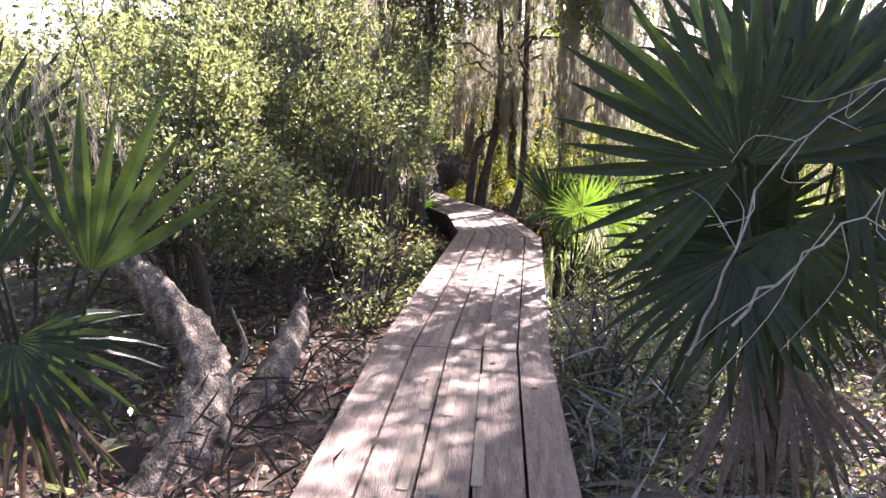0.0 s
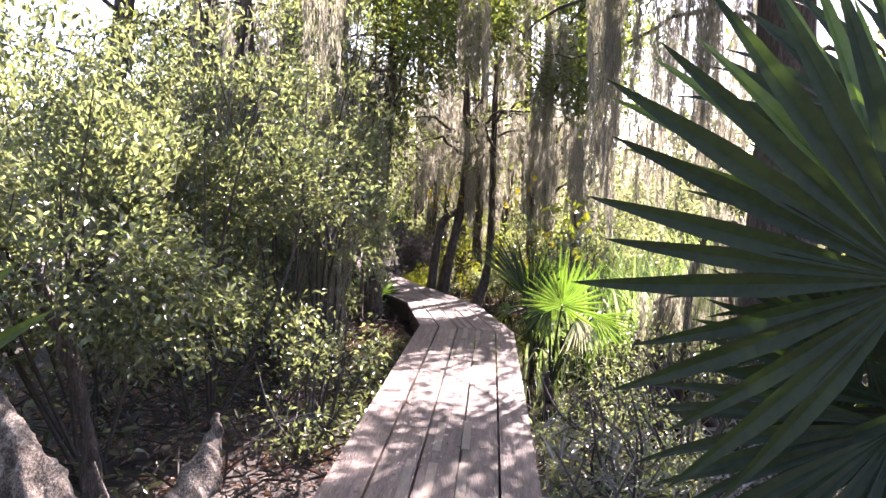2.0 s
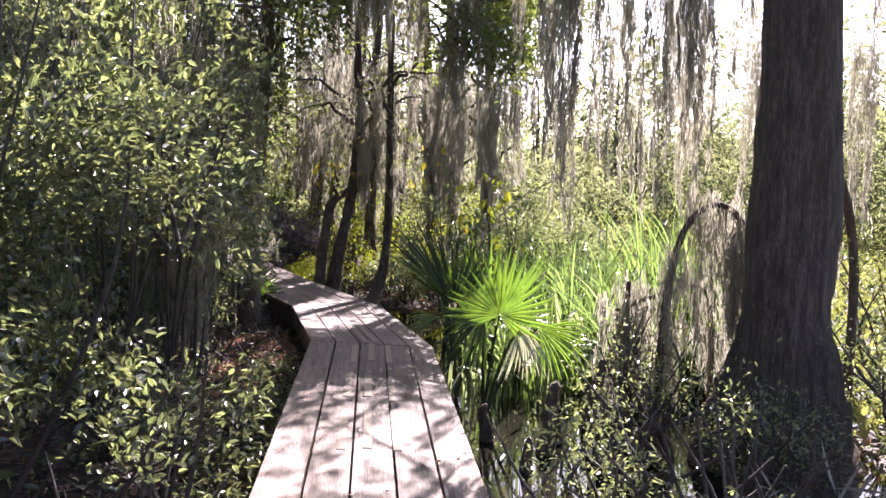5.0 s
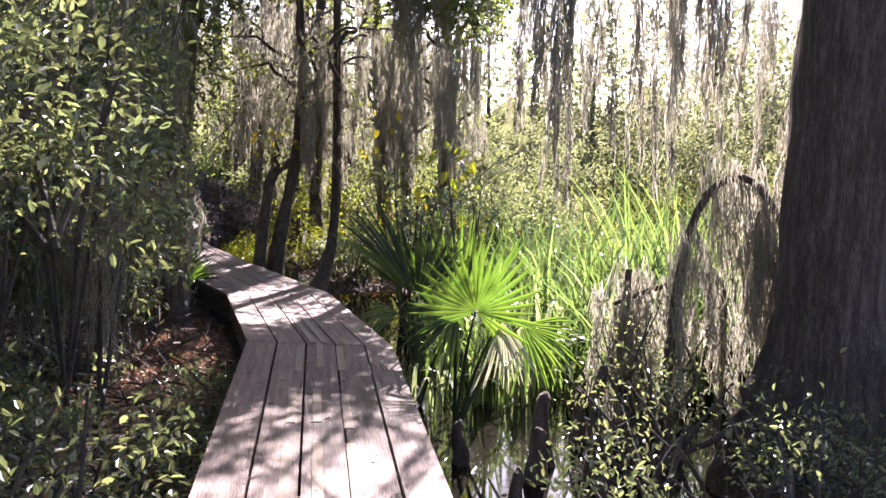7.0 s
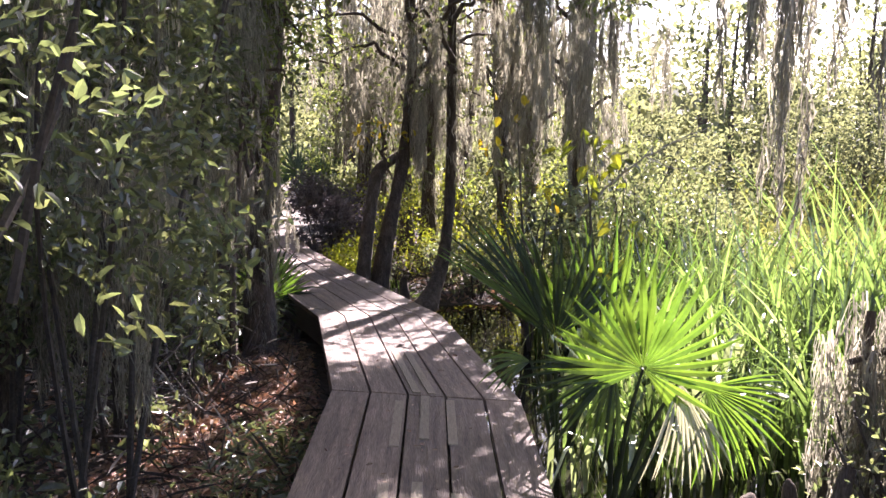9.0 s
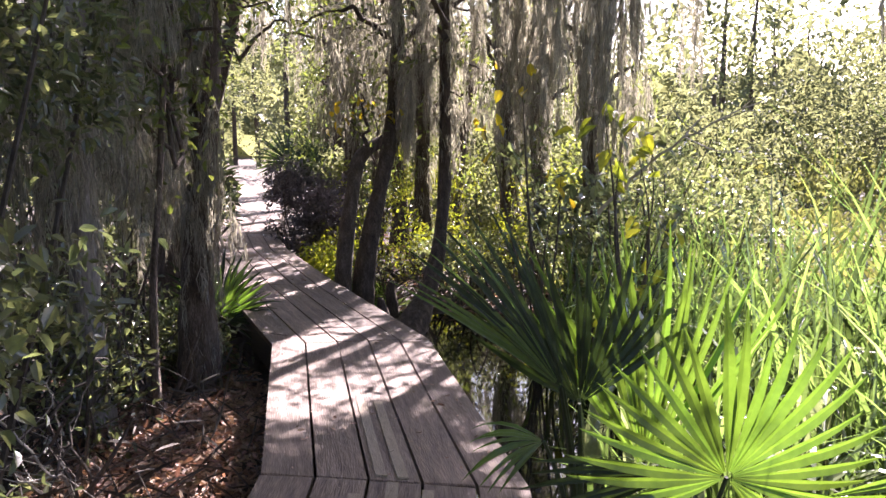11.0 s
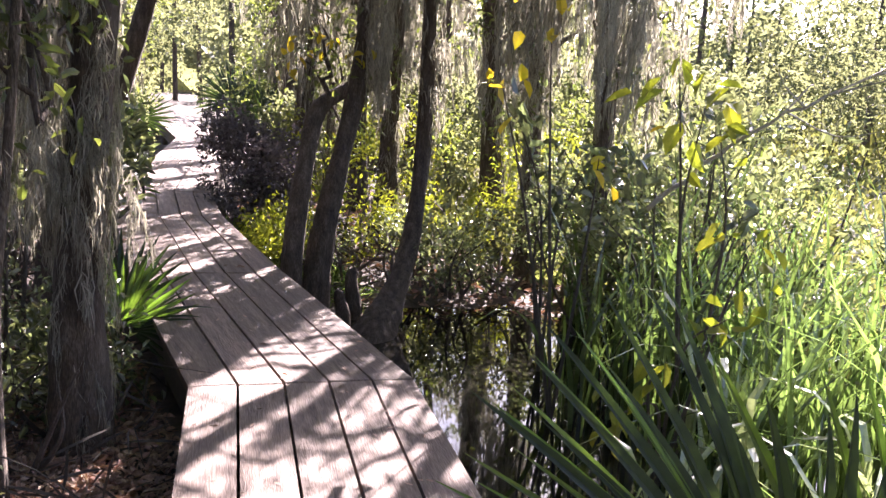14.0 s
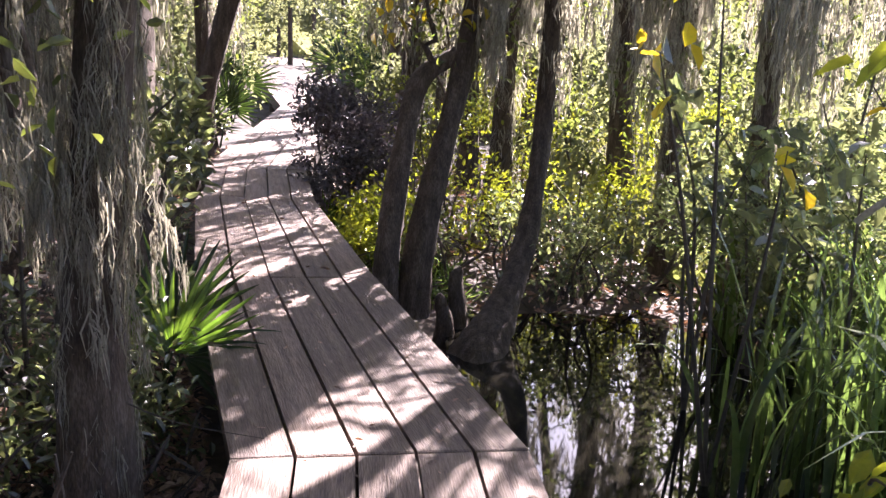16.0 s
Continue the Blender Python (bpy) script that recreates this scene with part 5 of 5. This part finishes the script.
sapling((2.15, 16.2, -0.6), [(1.62, 15.8, 1.52), (2.28, 16.05, 1.12), (2.0, 16.3, 1.9)], 7, "slim sapling with yellow autumn leaves", 95, M_YELLOW)
sapling((2.75, 15.6, -0.6), [(2.56, 15.3, 1.46), (2.45, 15.4, 1.62), (2.7, 15.4, 1.35)], 7, "slim sapling with lime-green leaves", 96, M_YOUNG, 0.15)
sapling((2.9, 16.4, -0.6), [(2.7, 16.2, 1.1), (3.1, 16.3, 1.4), (2.5, 16.5, 0.7), (3.2, 16.0, 0.8)], 22, "slim leafy sapling beside the pool", 97, M_SHRUB)
sapling((2.45, 15.2, -0.6), [(2.3, 14.9, 0.15), (2.55, 14.8, 0.5), (2.15, 15.1, -0.1), (2.75, 15.0, 0.8)], 9, "slim sapling with broad lime-green leaves over the pool", 88, M_YOUNG, 0.12)
sapling((2.3, 17.1, -0.6), [(2.3, 17.0, 0.7), (2.0, 17.0, 1.3), (2.6, 17.2, 1.0)], 22, "slim leafy sapling beside the pool", 98, M_SHRUB)
sapling((0.95, 19.1, 0.9), [(0.72, 18.9, 1.75), (0.95, 18.8, 1.62), (0.45, 18.9, 1.62)], 9, "spray of lime-green leaves on the leaning trunk", 99, M_YELLOW, 0.11)


def knee(place, h, w, seed):
    x, y = place
    r = np.random.default_rng(seed)
    q = np.array([(x, y, -0.75), (x + r.normal(0, 0.02), y, -0.75 + h * 0.5), (x + r.normal(0, 0.03), y, -0.75 + h * 0.85), (x, y, -0.75 + h)])
    v, f = tube(curve_pts(q, 9), np.interp(np.linspace(0, 1, 9), [0, 0.5, 0.85, 1], [w, w * 0.55, w * 0.4, w * 0.12]), 10, 0.14, seed)
    ob = new("cypress_knee", mesh_np("cypress_knee", v, f, M_BARK, True))
    tagged(ob, "dark wet cypress knee standing out of the mud", "cypress knee", "cypress knees by the boardwalk")


r = np.random.default_rng(141)
for i, (x, y, h) in enumerate([(2.05, 10.9, 0.55), (2.22, 11.2, 0.7), (1.8, 10.5, 0.45), (2.6, 11.6, 0.6), (2.75, 11.0, 0.5), (2.35, 10.4, 0.4), (3.0, 11.9, 0.65), (1.65, 11.3, 0.5), (0.85, 18.3, 0.5), (1.0, 18.5, 0.65), (3.2, 10.6, 0.5)]):
    knee((x, y), h, 0.07 + 0.04 * r.random(), 150 + i)
for i, (x, y, h, w) in enumerate([(3.5, 17.3, 2.0, 0.6), (2.95, 17.9, 1.6, 0.5), (3.6, 16.6, 1.8, 0.6), (3.0, 18.9, 1.3, 0.5), (3.4, 18.4, 2.4, 0.8), (4.3, 17.6, 2.0, 0.8)]):
    shrub("pool_thicket", (x, y, -0.55, h), (w, w, h), 80, "dark green leafy thicket behind the pool", 540 + i, stems=5, group="thicket behind the pool", length=0.07, width=0.03)


# ---- litter, grass and twigs on the ground ----
def scatter(name, n, box, length, width, mat, label, seed, lift=0.02, flat=0.35, gap=0.64, shape=None):
    r = np.random.default_rng(seed)
    x0, x1, y0, y1 = box
    y = r.uniform(y0, y1, n)
    x = mid(y) + r.uniform(x0, x1, n)
    ok = np.abs(x - mid(y)) > gap
    x, y = x[ok], y[ok]
    z = ground_z(x, y)
    dry = z > -0.57
    x, y, z = x[dry], y[dry], z[dry]
    pos = np.stack([x, y, z + r.random(len(x)) * lift + 0.012], 1)
    way = np.stack([r.normal(0, 1, len(x)), r.normal(0, 1, len(x)), r.normal(0.1, flat, len(x))], 1)
    s = r.uniform(0.6, 1.4, len(x))
    ob = new(name, mesh_np(name, *leaves(pos, way, length * s, width * s, r, 0.2, 0.2), mat))
    tagged(ob, label, "leaf litter" if "leaf" in name else "undergrowth", kind="stuff")


scatter("leaf_litter", 26000, (-4.5, 4.0, 2, 26), 0.075, 0.03, M_LITTER, "brown dead leaves lying on the swamp floor", 111, 0.05)
scatter("leaf_litter_dense", 15000, (-1.9, -0.6, 12.0, 17.5), 0.05, 0.022, M_LITTER, "pinkish brown leaf litter beside the boardwalk", 112, 0.05)
scatter("dead_twigs", 9000, (-3.5, 3.2, 3, 20), 0.26, 0.006, M_TWIG, "fine dead twigs and stems on the ground", 113, 0.28, 0.7)
scatter("dry_stems", 2200, (0.6, 2.6, 3, 10), 0.28, 0.006, M_PALETWIG, "fine pale dry stems beside the boardwalk", 114, 0.35, 0.9)
scatter("weeds", 2200, (-1.2, -0.62, 8.4, 13), 0.07, 0.022, M_SHRUB, "small green weeds along the boardwalk edge", 115, 0.32, 0.6)
scatter("weeds_marsh_side", 7000, (0.62, 2.0, 4, 10.5), 0.06, 0.02, M_SHRUB, "small green weeds along the boardwalk edge", 116, 0.32, 0.6)
scatter("marsh_side_litter", 6000, (2.5, 9, -3, 10), 0.09, 0.035, M_LITTER, "brown dead leaves lying on the swamp floor", 119, 0.05)
scatter("ferny_ground_leaves", 20000, (-11, 11, -8, 14), 0.12, 0.045, M_SHRUB, "low green ground leaves under the trees", 120, 0.25, 0.6, 1.6)
scatter("grass", 5000, (0.62, 1.6, 18.5, 22), 0.20, 0.008, M_REED, "short grass beside the boardwalk", 117, 0.08, 1.6)


# deck litter
def deck_litter():
    r = np.random.default_rng(118)
    y = r.uniform(2.5, 20, 420)
    x = mid(y) + r.uniform(-0.52, 0.52, 420)
    z = -(x - 0.5) * TILT_DECK + 0.004
    pos = np.stack([x, y, z], 1)
    way = np.stack([r.normal(0, 1, 420), r.normal(0, 1, 420), np.zeros(420)], 1)
    L = r.uniform(0.015, 0.05, 420)
    ob = new("fallen_leaves", mesh_np("fallen_leaves", *leaves(pos, way, L, L * 0.35, r, 0.1, -0.05), M_LITTER))
    tagged(ob, "small brown leaves and bits fallen on the planks", "leaf litter", kind="stuff")


deck_litter()


# ---- far woods ----
def far_woods():
    r = np.random.default_rng(63)
    data, trunks = [], []
    for i in range(150):
        a = r.uniform(0, 6.28) if i % 3 else r.uniform(-0.5, 1.0) % 6.28
        d = r.uniform(26, 60)
        x, y = d * math.sin(a), 12 + d * math.cos(a)
        right = 0.16 < a < 1.6
        if right and d < 27 + 12 * abs(a - 0.5):
            continue
        if x > -4 and x < 1.5 and 0 < y < 39:
            continue
        h = (r.uniform(5.5, 8.0) if a < 0.3 else r.uniform(7.5, 11.0)) if right else r.uniform(8, 13)
        for c in range(4):
            lvl = c / 3
            if right and a < 1.1 and d < 48 or a < 0.17 or a > 5.9:
                data.append(cloud(r, (x + r.normal(0, 1.2), y + r.normal(0, 1.2), 0.6 + (h * 0.75 - 0.6) * lvl), (2.1, 2.1, 1.5), 30, 8, 0.30, 0.27, 0.15, 0.3, voids=-9))
            else:
                data.append(cloud(r, (x + r.normal(0, 1.4), y + r.normal(0, 1.4), 0.8 + (h * 0.75 - 0.8) * lvl), (2.2, 2.2, 1.6), 9, 9, 0.4, 0.28, 0.14, 0.3, voids=-9))
        trunks.append(tube([(x, y, -0.6), (x + r.normal(0, 0.2), y, h * 0.4), (x, y, h * 0.7)], [0.14, 0.10, 0.03], 6))
    v, f = join(data)
    ob = new("far_woods", mesh_np("far_woods", v, f, M_FAR))
    tagged(ob, "hazy sunlit tree line across the marsh", "woods", kind="stuff")
    v, f = join(trunks)
    ob = new("far_trunks", mesh_np("far_trunks", v, f, M_BARK))
    tagged(ob, "grey trunks of the distant trees", "woods", kind="stuff")



far_woods()


def backdrop():
    """The closed edge of the swamp forest far off, uneven in height and depth."""
    r = np.random.default_rng(64)
    n, m = 360, 9
    a = np.linspace(0, 2 * np.pi, n, endpoint=False)
    top = 9.5 + 1.4 * np.sin(a * 17 + 1) + 1.1 * np.sin(a * 41) + r.normal(0, 0.35, n) - 4.5 * np.exp(-((a - 0.35) / 0.3) ** 2)
    v = []
    for k in range(m):
        u = k / (m - 1)
        d = 68 + r.normal(0, 1.3, n) + 2.5 * np.sin(a * 29 + k) - 2.0 * math.sin(u * 3.0) + (5 * u * u)
        v.append(np.stack([d * np.sin(a), 12 + d * np.cos(a), -0.6 + (top + 0.6) * u + r.normal(0, 0.25, n) * (u > 0)], 1))
    v = np.concatenate(v)
    i, j = np.meshgrid(np.arange(m - 1), np.arange(n), indexing="ij")
    j2 = (j + 1) % n
    f = np.stack([i * n + j, i * n + j2, (i + 1) * n + j2, (i + 1) * n + j], -1).reshape(-1, 4)
    ob = new("backdrop", mesh_np("backdrop", v, f, M_FAR))
    tagged(ob, "distant grey-green forest edge beyond the marsh", "forest", kind="structure")


backdrop()
